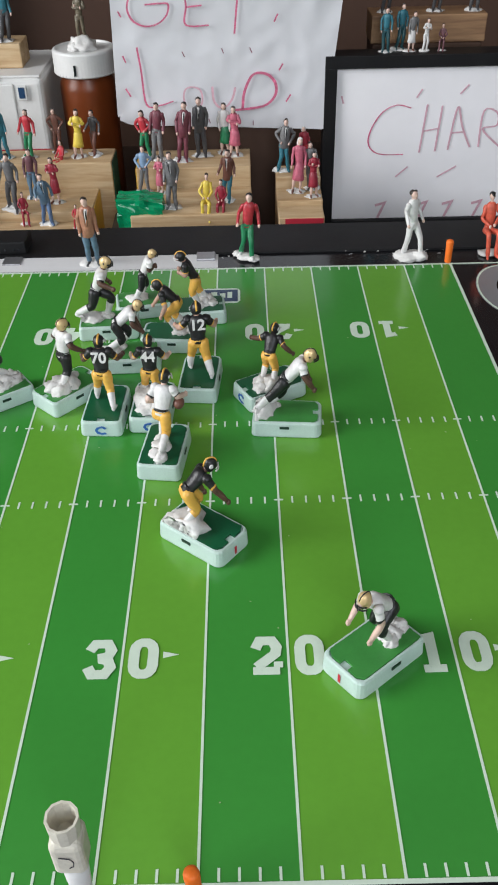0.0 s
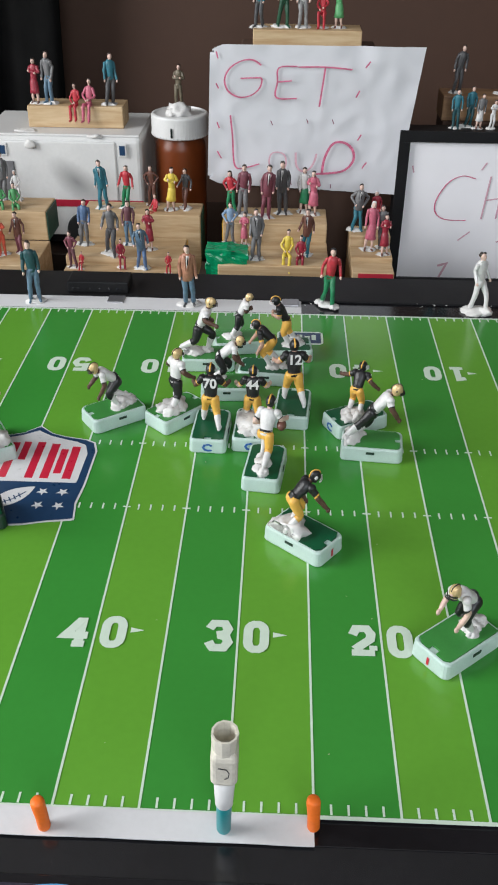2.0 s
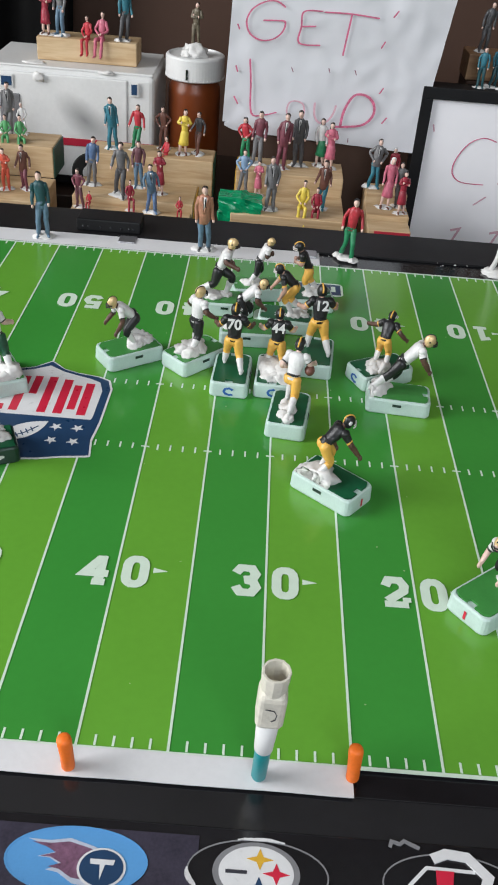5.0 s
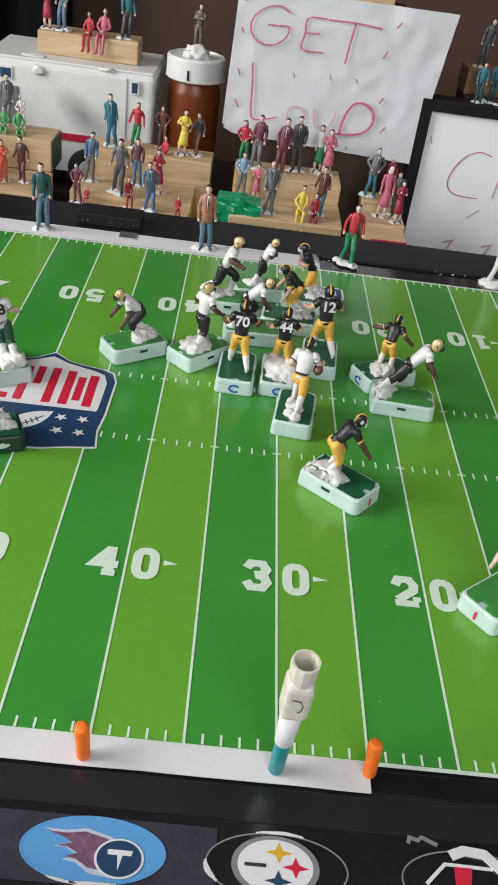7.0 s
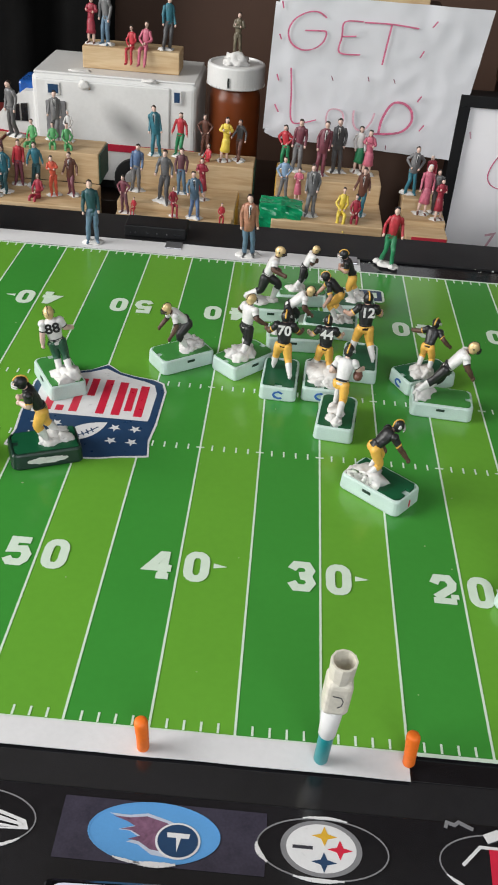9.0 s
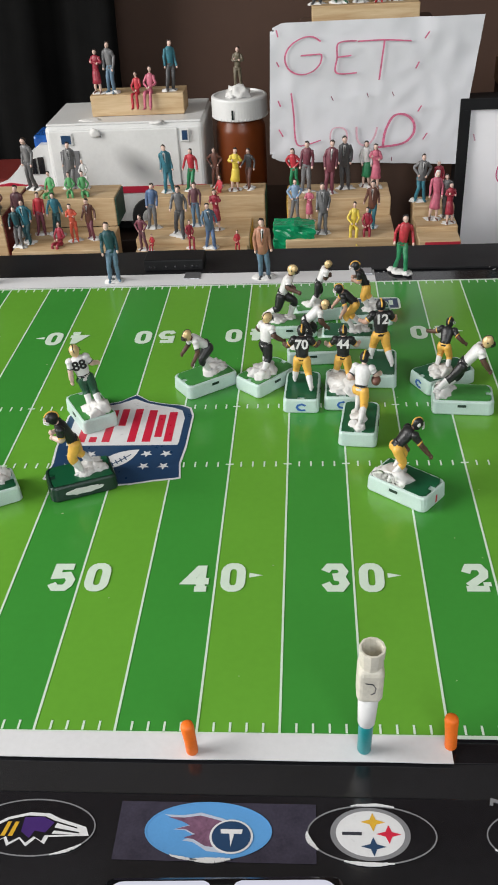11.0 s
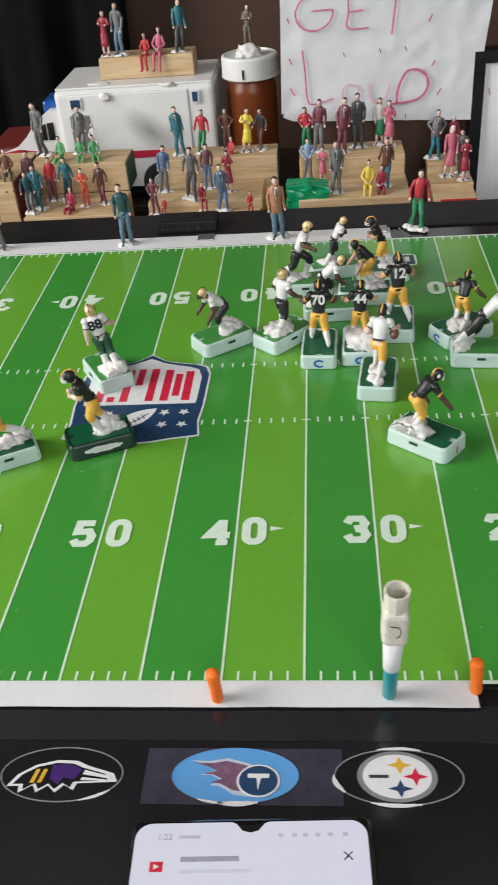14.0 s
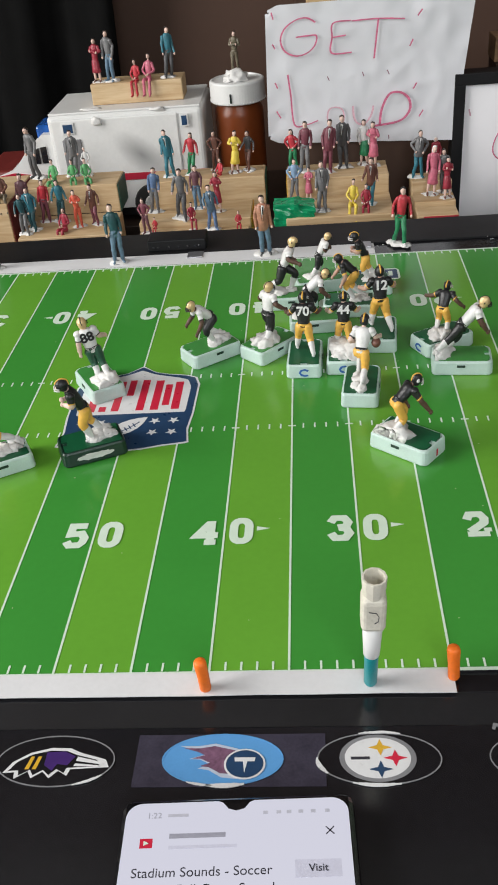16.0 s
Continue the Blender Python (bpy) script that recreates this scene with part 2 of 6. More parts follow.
def rbox(bm, x0, y0, z0, x1, y1, z1, r=0.0, seg=2, m=0):
    made = bmesh.ops.create_cube(bm, size=1)["verts"]
    for v in made:
        v.co = Vector((x0 if v.co.x < 0 else x1, y0 if v.co.y < 0 else y1, z0 if v.co.z < 0 else z1))
    faces = {f for v in made for f in v.link_faces}
    if r:
        out = bmesh.ops.bevel(bm, geom=list({e for v in made for e in v.link_edges}), offset=r, segments=seg, affect="EDGES", profile=0.5)
        faces = set(out["faces"]) | {f for f in faces if f.is_valid}
    for f in faces:
        if f.is_valid:
            f.material_index = m
    return bm


def boxed(*a, **k):
    return rbox(bmesh.new(), *a, **k)


def plate(pts, z0, z1, bm=None, m=0):
    """A flat piece with the outline pts, from z0 up to z1."""
    bm = bm or bmesh.new()
    lo, hi = [bm.verts.new((x, y, z0)) for x, y in pts], [bm.verts.new((x, y, z1)) for x, y in pts]
    n = len(pts)
    fs = [bm.faces.new(hi)] + [bm.faces.new((lo[i], lo[(i + 1) % n], hi[(i + 1) % n], hi[i])) for i in range(n)]
    for f in fs:
        f.material_index = m
    bmesh.ops.recalc_face_normals(bm, faces=fs)
    return bm


def stroke(pts, w, z0, z1, bm=None, m=0, closed=False):
    """A mitred flat band of width w along the polyline pts."""
    bm = bm or bmesh.new()
    p = [Vector(q) for q in pts]
    n = len(p)
    left, right = [], []
    for i in range(n):
        a = p[i - 1] if i or closed else None
        c = p[(i + 1) % n] if i < n - 1 or closed else None
        d1 = (p[i] - a).normalized() if a is not None else None
        d2 = (c - p[i]).normalized() if c is not None else None
        d = ((d1 or d2) + (d2 or d1)).normalized()
        k = 1.0 / max(0.45, d.dot(d2 or d1))
        nrm = Vector((-d.y, d.x)) * (w / 2 * k)
        left.append(p[i] + nrm)
        right.append(p[i] - nrm)
    ring = range(n) if closed else range(n - 1)
    vt = [[bm.verts.new((q.x, q.y, z)) for q in side] for z in (z0, z1) for side in (left, right)]
    ll, lr, hl, hr = vt
    fs = []
    for i in ring:
        j = (i + 1) % n
        fs += [bm.faces.new((hr[i], hr[j], hl[j], hl[i])), bm.faces.new((ll[i], hl[i], hl[j], ll[j])), bm.faces.new((lr[j], hr[j], hr[i], lr[i]))]
    for f in fs:
        f.material_index = m
    bmesh.ops.recalc_face_normals(bm, faces=fs)
    return bm


def oval(cx, cy, rx, ry, n=40, a0=0.0, a1=360.0):
    full = abs(a1 - a0) >= 360
    return [(cx + rx * math.cos(radians(a0 + (a1 - a0) * i / (n if full else n - 1))), cy + ry * math.sin(radians(a0 + (a1 - a0) * i / (n if full else n - 1)))) for i in range(n)]


def turned(rings, n=32, bm=None, at=(0, 0), m=0, closed=False):
    """A turned form: rings of (radius, height)."""
    bm = bm or bmesh.new()
    loops = [[bm.verts.new((at[0] + r * math.cos(2 * math.pi * i / n), at[1] + r * math.sin(2 * math.pi * i / n), z)) for i in range(n)] for r, z in rings]
    fs = []
    for a, b in zip(loops, loops[1:] + loops[:1] if closed else loops[1:]):
        for i in range(n):
            fs.append(bm.faces.new((a[i], a[(i + 1) % n], b[(i + 1) % n], b[i])))
    if not closed:
        fs += [bm.faces.new(loops[0][::-1]), bm.faces.new(loops[-1])]
    for f in fs:
        f.material_index = m
    bmesh.ops.recalc_face_normals(bm, faces=fs)
    return bm


def written(text, size, at, material, parent, name="lettering", label="", bold=0.0, width=1.0, turn=(0, 0, 0)):
    cu = bpy.data.curves.new(name, "FONT")
    cu.body, cu.size, cu.align_x, cu.align_y, cu.extrude, cu.offset = text, size, "CENTER", "CENTER", size * 0.01, bold
    cu.materials.append(material)
    ob = new(name, cu)
    ob.parent = parent
    ob.matrix_local = pose(*at, *turn) @ Matrix.Diagonal((width, 1, 1, 1))
    return tagged(ob, label)


def lump(bm, c, r, flat=0.5, m=0, seed=0):
    """An uneven pressed blob of putty."""
    made = bmesh.ops.create_icosphere(bm, subdivisions=3, radius=1)["verts"]
    for v in made:
        k = 1 + 0.09 * noise.noise(v.co * 8.5 + Vector((1, seed, 4))) + 0.3 * noise.noise(v.co * 4.1 + Vector((seed, 2, seed))) + 0.45 * noise.noise(v.co * 1.7 + Vector((seed * 3.1, seed, 0)))
        v.co = Vector(c) + Vector((v.co.x * r[0] * k, v.co.y * r[1] * k, max(-0.3, v.co.z) * r[2] * k * flat * 2))
    for f in {f for v in made for f in v.link_faces}:
        f.material_index, f.smooth = m, True


# ---- figurines: one plain painted mesh each ----
def tube(bm, p, q, r0, r1, m, n=8):
    p, q = Vector(p), Vector(q)
    d = (q - p).normalized()
    u = d.orthogonal().normalized()
    v = d.cross(u)
    rings = [(p - d * r0 * 0.8, r0 * 0.45), (p - d * r0 * 0.35, r0 * 0.88), (p, r0), (q, r1), (q + d * r1 * 0.35, r1 * 0.88), (q + d * r1 * 0.8, r1 * 0.45)]
    loops = [[bm.verts.new(c + (u * math.cos(6.2832 * i / n) + v * math.sin(6.2832 * i / n)) * r) for i in range(n)] for c, r in rings]
    fs = [bm.faces.new((a[i], a[(i + 1) % n], b[(i + 1) % n], b[i])) for a, b in zip(loops, loops[1:]) for i in range(n)]
    fs += [bm.faces.new(loops[0][::-1]), bm.faces.new(loops[-1])]
    for f in fs:
        f.material_index = m


def trunk(bm, low, high, w0, w1, d0, d1, m, n=12, side=(1, 0, 0)):
    """The body from the hips to the shoulders, oval in section."""
    low, high = Vector(low), Vector(high)
    ax = (high - low).normalized()
    sx = (Vector(side) - ax * ax.dot(Vector(side))).normalized()
    sy = ax.cross(sx)
    length = (high - low).length
    rings = []
    for t, w, d in ((-0.06, 0.6, 0.6), (0, 1, 1), (0.3, 0.92, 0.9), (0.55, 0.98, 0.98), (0.82, 1, 1), (0.95, 0.86, 0.85), (1.03, 0.5, 0.55)):
        k = max(0.0, min(1.0, t))
        rings.append((low + ax * length * t, (w0 + (w1 - w0) * k) * w, (d0 + (d1 - d0) * k) * d))
    loops = [[bm.verts.new(c + sx * math.cos(6.2832 * i / n) * w + sy * math.sin(6.2832 * i / n) * d) for i in range(n)] for c, w, d in rings]
    fs = [bm.faces.new((a[i], a[(i + 1) % n], b[(i + 1) % n], b[i])) for a, b in zip(loops, loops[1:]) for i in range(n)]
    fs += [bm.faces.new(loops[0][::-1]), bm.faces.new(loops[-1])]
    for f in fs:
        f.material_index = m


def ball(bm, c, r, m, n=10):
    made = bmesh.ops.create_uvsphere(bm, u_segments=n, v_segments=n - 2, radius=1)["verts"]
    for v in made:
        v.co = Vector(c) + Vector((v.co.x * r[0], v.co.y * r[1], v.co.z * r[2]))
    for f in {f for v in made for f in v.link_faces}:
        f.material_index = m


# Joints of a figure one unit tall that faces +y: hips, neck, head; then for each side elbow, hand, knee, foot.
POSES = dict(
    stand=((0, 0, 0.5), (0, 0, 0.83), (0, 0.012, 0.925), (-0.135, -0.01, 0.66), (-0.14, 0.04, 0.5), (0.135, -0.01, 0.66), (0.14, 0.04, 0.5), (-0.055, 0.015, 0.27), (-0.06, 0, 0.03), (0.055, 0.015, 0.27), (0.07, 0.01, 0.03)),
    stride=((0, 0, 0.49), (0, 0.01, 0.83), (0, 0.02, 0.925), (-0.15, -0.03, 0.67), (-0.19, 0.03, 0.53), (0.15, 0.01, 0.67), (0.18, 0.1, 0.55), (-0.06, 0.06, 0.27), (-0.07, 0.08, 0.03), (0.06, -0.02, 0.27), (0.09, -0.08, 0.03)),
    crossed=((0, 0, 0.5), (0, 0, 0.83), (0, 0.012, 0.925), (-0.145, 0.03, 0.68), (0.05, 0.1, 0.7), (0.145, 0.03, 0.68), (-0.05, 0.1, 0.68), (-0.055, 0.015, 0.27), (-0.06, 0, 0.03), (0.055, 0.015, 0.27), (0.07, 0.01, 0.03)),
    akimbo=((0, 0, 0.5), (0, 0, 0.83), (0, 0.012, 0.925), (-0.2, -0.03, 0.68), (-0.1, 0.05, 0.56), (0.2, -0.03, 0.68), (0.1, 0.05, 0.56), (-0.06, 0.015, 0.27), (-0.09, 0, 0.03), (0.06, 0.015, 0.27), (0.09, 0.01, 0.03)),
    sit=((0, 0, 0.36), (0, -0.02, 0.77), (0, 0.0, 0.9), (-0.17, 0.03, 0.56), (-0.06, 0.17, 0.5), (0.17, 0.03, 0.56), (0.06, 0.17, 0.48), (-0.08, 0.27, 0.38), (-0.07, 0.3, 0.04), (0.08, 0.27, 0.38), (0.08, 0.3, 0.04)),
    ready=((0, -0.06, 0.46), (0, 0.1, 0.77), (0, 0.17, 0.88), (-0.2, 0.12, 0.62), (-0.13, 0.27, 0.55), (0.2, 0.12, 0.62), (0.13, 0.27, 0.55), (-0.11, 0.07, 0.27), (-0.13, -0.05, 0.03), (0.11, 0.05, 0.25), (0.14, -0.1, 0.03)),
    upright=((0, 0, 0.48), (0, 0.04, 0.82), (0, 0.06, 0.93), (-0.22, 0.02, 0.68), (-0.3, 0.14, 0.56), (0.22, 0.02, 0.68), (0.26, 0.15, 0.58), (-0.08, 0.07, 0.27), (-0.1, 0.06, 0.03), (0.09, -0.02, 0.26), (0.12, -0.16, 0.03)),
    run=((0, 0, 0.47), (0, 0.14, 0.79), (0, 0.2, 0.9), (-0.19, 0.02, 0.62), (-0.13, 0.17, 0.55), (0.2, 0.14, 0.66), (0.22, 0.3, 0.6), (-0.07, 0.2, 0.33), (-0.08, 0.12, 0.04), (0.08, -0.05, 0.25), (0.1, -0.28, 0.1)),
    crouch=((0, -0.2, 0.42), (0, 0.12, 0.62), (0, 0.23, 0.68), (-0.19, 0.12, 0.44), (-0.15, 0.22, 0.28), (0.19, 0.12, 0.46), (0.17, 0.26, 0.36), (-0.1, 0.02, 0.26), (-0.11, -0.14, 0.03), (0.11, -0.08, 0.22), (0.14, -0.36, 0.05)),
    lunge=((0, -0.1, 0.44), (0, 0.16, 0.76), (0, 0.27, 0.85), (-0.2, 0.2, 0.6), (-0.16, 0.34, 0.46), (0.2, 0.12, 0.58), (0.18, 0.05, 0.42), (-0.1, 0.06, 0.24), (-0.11, -0.06, 0.03), (0.1, -0.1, 0.24), (0.12, -0.3, 0.1)),
    brace=((0, 0, 0.48), (0, 0.05, 0.82), (0, 0.09, 0.92), (-0.24, 0.06, 0.66), (-0.3, 0.2, 0.62), (0.23, 0.08, 0.66), (0.27, 0.22, 0.63), (-0.1, 0.09, 0.27), (-0.13, 0.1, 0.03), (0.1, -0.03, 0.26), (0.16, -0.2, 0.04)),
    trudge=((0, 0.02, 0.48), (0, 0.02, 0.82), (0, 0.05, 0.92), (-0.17, -0.02, 0.64), (-0.21, 0.03, 0.46), (0.18, 0.03, 0.65), (0.25, 0.15, 0.57), (-0.06, 0.02, 0.27), (-0.07, -0.1, 0.04), (0.07, -0.03, 0.26), (0.09, -0.18, 0.04)),
    tuck=((0, 0, 0.47), (0, 0.16, 0.78), (0, 0.23, 0.87), (-0.15, 0.16, 0.6), (-0.04, 0.25, 0.6), (0.15, 0.13, 0.6), (0.05, 0.24, 0.64), (-0.08, 0.07, 0.27), (-0.09, -0.02, 0.03), (0.08, -0.04, 0.25), (0.11, -0.17, 0.03)),
    hunch=((0, -0.05, 0.47), (0, 0.12, 0.73), (0, 0.19, 0.8), (-0.26, 0.1, 0.62), (-0.42, 0.16, 0.58), (0.25, 0.06, 0.6), (0.36, 0.12, 0.5), (-0.1, 0.06, 0.27), (-0.12, -0.06, 0.03), (0.11, 0.0, 0.26), (0.14, -0.14, 0.04)),
    stoop=((0, -0.14, 0.5), (0, 0.11, 0.7), (0, 0.21, 0.76), (-0.2, 0.06, 0.48), (-0.17, 0.14, 0.32), (0.2, 0.2, 0.52), (0.23, 0.33, 0.36), (-0.1, 0.06, 0.3), (-0.1, -0.1, 0.04), (0.1, -0.04, 0.26), (0.12, -0.25, 0.05)),
    dive=((0, -0.04, 0.46), (0, 0.2, 0.72), (0, 0.3, 0.79), (-0.18, 0.2, 0.55), (-0.14, 0.28, 0.42), (0.19, 0.24, 0.57), (0.17, 0.34, 0.44), (-0.08, -0.08, 0.24), (-0.1, -0.26, 0.05), (0.08, -0.2, 0.28), (0.12, -0.42, 0.07)))


def limb(bm, stations, n=10, steps=4):
    """One rounded form along bent joints; a station is (place, radius, material of the stretch that follows)."""
    P = [Vector(q[0]) for q in stations]
    rings = []
    for i in range(len(P) - 1):
        a, b, c, d = P[max(0, i - 1)], P[i], P[i + 1], P[min(len(P) - 1, i + 2)]
        for k in range(steps):
            t = k / steps
            co = 0.5 * (2 * b + (c - a) * t + (2 * a - 5 * b + 4 * c - d) * t * t + (3 * b - a - 3 * c + d) * t ** 3)
            rings.append((co, stations[i][1] + (stations[i + 1][1] - stations[i][1]) * t, stations[i][2]))
    rings.append((P[-1], stations[-1][1], stations[-2][2]))
    first, last = (rings[0][0] - rings[1][0]).normalized(), (rings[-1][0] - rings[-2][0]).normalized()
    r0, r1 = rings[0][1], rings[-1][1]
    rings = [(rings[0][0] + first * r0 * 0.6, r0 * 0.5, rings[0][2]), (rings[0][0] + first * r0 * 0.3, r0 * 0.85, rings[0][2])] + rings + [(rings[-1][0] + last * r1 * 0.3, r1 * 0.85, rings[-1][2]), (rings[-1][0] + last * r1 * 0.6, r1 * 0.5, rings[-1][2])]
    loops, u = [], None
    for i, (co, r, m) in enumerate(rings):
        d = (rings[min(i + 1, len(rings) - 1)][0] - rings[max(i - 1, 0)][0]).normalized()
        u = d.orthogonal().normalized() if u is None else (u - d * d.dot(u)).normalized()
        v = d.cross(u)
        loops.append([bm.verts.new(co + (u * math.cos(6.2832 * k / n) + v * math.sin(6.2832 * k / n)) * r) for k in range(n)])
    for i in range(len(loops) - 1):
        for k in range(n):
            bm.faces.new((loops[i][k], loops[i][(k + 1) % n], loops[i + 1][(k + 1) % n], loops[i + 1][k])).material_index = rings[i][2]
    for loop, m in ((loops[0][::-1], rings[0][2]), (loops[-1], rings[-1][2])):
        bm.faces.new(loop).material_index = m


def figure(name, h, stance, keys, head="hair", skirt=False, jacket=False, twist=0.0, bulk=1.0, parent=None, putty=None, seed=1):
    """keys: top, legs, skin, hair or helmet, shoes."""
    top, legs, skin, crown, shoes = keys
    mats = [paint(top), paint(legs), paint(skin), paint(crown), paint(shoes), paint("white"), CLAY, paint("amberyellow"), paint("black")]
    bm = bmesh.new()
    rnd = random.Random(seed * 7 + 1)
    hip, neck, crown_at, le, lh, re, rh, lk, lf, rk, rf = [Vector(j) for j in POSES[stance]]
    player = head == "helmet"
    k = bulk * (1.14 if player else 1.0)
    if not player:
        # the weight rests on one leg, and no two stand quite alike
        s = rnd.choice((-1, 1))
        hip.x, neck.x, crown_at.x = 0.016 * s, -0.006 * s, -0.004 * s + rnd.uniform(-0.008, 0.008)
        crown_at.y += rnd.uniform(-0.004, 0.014)
        crown_at.z -= 0.016
        for q in (le, lh, re, rh):
            q.x *= 0.86
            q += Vector([rnd.uniform(-0.018, 0.018) for _ in range(3)])
        for q in (lk, rk) if stance != "sit" else ():
            q += Vector((rnd.uniform(-0.008, 0.008), rnd.uniform(-0.005, 0.035), 0))
        for q in (lf, rf):
            q += Vector((rnd.uniform(-0.008, 0.012) * (-1 if q is lf else 1), rnd.uniform(-0.02, 0.03), 0))
    rot = Matrix.Rotation(radians(twist), 3, "Z")
    if twist:
        neck, crown_at, le, lh, re, rh = [rot @ j for j in (neck, crown_at, le, lh, re, rh)]
    side, f = rot @ Vector((1, 0, 0)), rot @ Vector((0, 1, 0))
    trunk(bm, hip - Vector((0, 0, 0.02)), neck, 0.088 * k, (0.125 if player else 0.115) * k, 0.07 * k, 0.075 * k, 0, side=side)
    trunk(bm, hip - Vector((0, 0, 0.07)), hip + (neck - hip) * 0.16, 0.085 * k, 0.09 * k, 0.068 * k, 0.072 * k, 1, side=side)
    if player:
        trunk(bm, hip + (neck - hip) * 0.1, hip + (neck - hip) * 0.19, 0.094 * k, 0.095 * k, 0.075 * k, 0.077 * k, 8, side=side)
    sw = (0.112 if player else 0.102) * k
    sl, sr = neck - side * sw - Vector((0, 0, 0.045)), neck + side * sw - Vector((0, 0, 0.045))
    if player:
        for c in (sl, sr):
            ball(bm, c + Vector((0, 0, 0.012)), (0.07, 0.066, 0.05), 0)
    arm = (0.043 if player else 0.04) * k
    for sh, e, w in ((sl, le, lh), (sr, re, rh)):
        if player:
            mid = sh.lerp(e, 0.62)
            limb(bm, [(sh, arm * 1.15, 0), (mid, arm * 1.05, 7 if top == "black" else 8), (sh.lerp(e, 0.78), arm * 1.0, 2), (e, arm * 0.84, 2), (e.lerp(w, 0.55), arm * 0.8, 2), (w, arm * 0.58, 2)], steps=3)
        else:
            limb(bm, [(sh, arm * 1.1, 0), (sh.lerp(e, 0.5), arm, 0), (e, arm * 0.86, 0), (w, arm * 0.74, 0)])
        ball(bm, w + (w - e).normalized() * 0.03, (0.027 * k, 0.03 * k, 0.034 * k), 2, 8)
    hem = 0.2
    if skirt:
        if stance == "sit":
            trunk(bm, hip, (hip.x, lk.y, lk.z - 0.01), 0.1, 0.11, 0.07, 0.06, 1)
        else:
            hem = min(lf.z, rf.z) + 0.2
            trunk(bm, (hip.x * 0.5, 0.01, hem), hip + Vector((0, 0, 0.03)), 0.122, 0.085, 0.1, 0.068, 1)
    leg_m = 2 if skirt else 1
    for sgn, kn, ft in ((-1, lk, lf), (1, rk, rf)):
        hp = hip + Vector((0.052 * k * sgn, 0, -0.01))
        ank = ft + Vector((0, -0.004, 0.03))
        if skirt and stance != "sit":
            limb(bm, [(Vector((kn.x, 0.005, hem + 0.06)), 0.045 * k, 2), (kn.lerp(ank, 0.5), 0.04 * k, 2), (ank, 0.026 * k, 2)], steps=3)
        elif player:
            limb(bm, [(hp, 0.072 * k, 1), (hp.lerp(kn, 0.5), 0.066 * k, 1), (kn, 0.053 * k, 1), (kn.lerp(ank, 0.28), 0.05 * k, 5), (kn.lerp(ank, 0.55), 0.046 * k, 5), (ank, 0.033 * k, 5)], steps=3)
        else:
            limb(bm, [(hp, 0.064 * k, leg_m), (hp.lerp(kn, 0.5), 0.058 * k, leg_m), (kn, 0.049 * k, leg_m), (kn.lerp(ank, 0.5), 0.045 * k, leg_m), (ank, 0.043 * k, leg_m)], steps=3)
        limb(bm, [(ft + Vector((-0.006 * sgn, -0.03, 0.006)), 0.026, 4), (ft + Vector((0.006 * sgn, 0.03, 0.0)), 0.027, 4), (ft + Vector((0.02 * sgn, 0.085, -0.008)), 0.02, 4)], n=8, steps=2)
    if jacket and not player:
        low = hip - Vector((0, 0, 0.05 + 0.035 * rnd.random()))
        trunk(bm, low, neck - Vector((0, 0, 0.01)), 0.1, 0.104, 0.08, 0.074, 0)
        # shirt front between two lapels, and a tie
        trunk(bm, hip + Vector((0, 0.04, 0.12)), neck + Vector((0, 0.034, -0.02)), 0.012, 0.036, 0.05, 0.052, 5)
        for sx in (-1, 1):
            tube(bm, hip + Vector((0.008 * sx, 0.086, 0.1)), neck + Vector((0.042 * sx, 0.07, -0.02)), 0.012, 0.014, 0, 6)
        tube(bm, neck + Vector((0, 0.09, -0.03)), neck + Vector((0, 0.096, -0.14)), 0.007, 0.01, 8, 6)
    elif not player and not skirt and rnd.random() < 0.6:
        tube(bm, neck + Vector((-0.03, 0.028, 0.0)), neck + Vector((0.03, 0.028, 0.0)), 0.02, 0.02, 0, 6)
    limb(bm, [(neck - Vector((0, 0, 0.02)), 0.036 * k, 2), (neck.lerp(crown_at, 0.6), 0.03 * k, 2), (crown_at, 0.03 * k, 2)], n=8, steps=2)
    if player:
        c = crown_at + Vector((0, 0, 0.004))
        ball(bm, c - f * 0.006, (0.078, 0.088, 0.084), 3, 14)
        ball(bm, c - f * 0.018 - Vector((0, 0, 0.035)), (0.072, 0.066, 0.06), 3, 12)
        ball(bm, c + f * 0.034 - Vector((0, 0, 0.024)), (0.05, 0.056, 0.055), 2, 10)
        stripe = 7 if crown == "black" else 8
        pts = [c - f * 0.006 + f * 0.088 * math.cos(a) + Vector((0, 0, 0.084 * math.sin(a))) for a in [radians(x) for x in range(20, 186, 20)]]
        limb(bm, [(q, 0.014 if crown == "black" else 0.008, stripe) for q in pts], n=6, steps=1)
        ball(bm, c + side * 0.066 - f * 0.012, (0.018, 0.03, 0.03) if crown == "black" else (0.014, 0.014, 0.016), 5 if crown == "black" else 8, 8)
        for dz in (-0.02, -0.05):
            arc = [c + Matrix.Rotation(radians(a), 3, "Z") @ (f * 0.1) + Vector((0, 0, dz)) for a in (-65, -40, -15, 15, 40, 65)]
            limb(bm, [(q, 0.0085, 5 if crown == "black" else 8) for q in arc], n=5, steps=1)
        tube(bm, c + f * 0.1 + Vector((0, 0, -0.005)), c + f * 0.1 - Vector((0, 0, 0.065)), 0.007, 0.007, 5 if crown == "black" else 8, 5)
    else:
        ball(bm, crown_at + Vector((0, 0.004, -0.006)), (0.045, 0.052, 0.058), 2, 12)
        ball(bm, crown_at + Vector((0, 0.022, -0.04)), (0.026, 0.03, 0.024), 2, 8)
        ball(bm, crown_at + Vector((0, 0.056, -0.008)), (0.008, 0.012, 0.014), 2, 6)
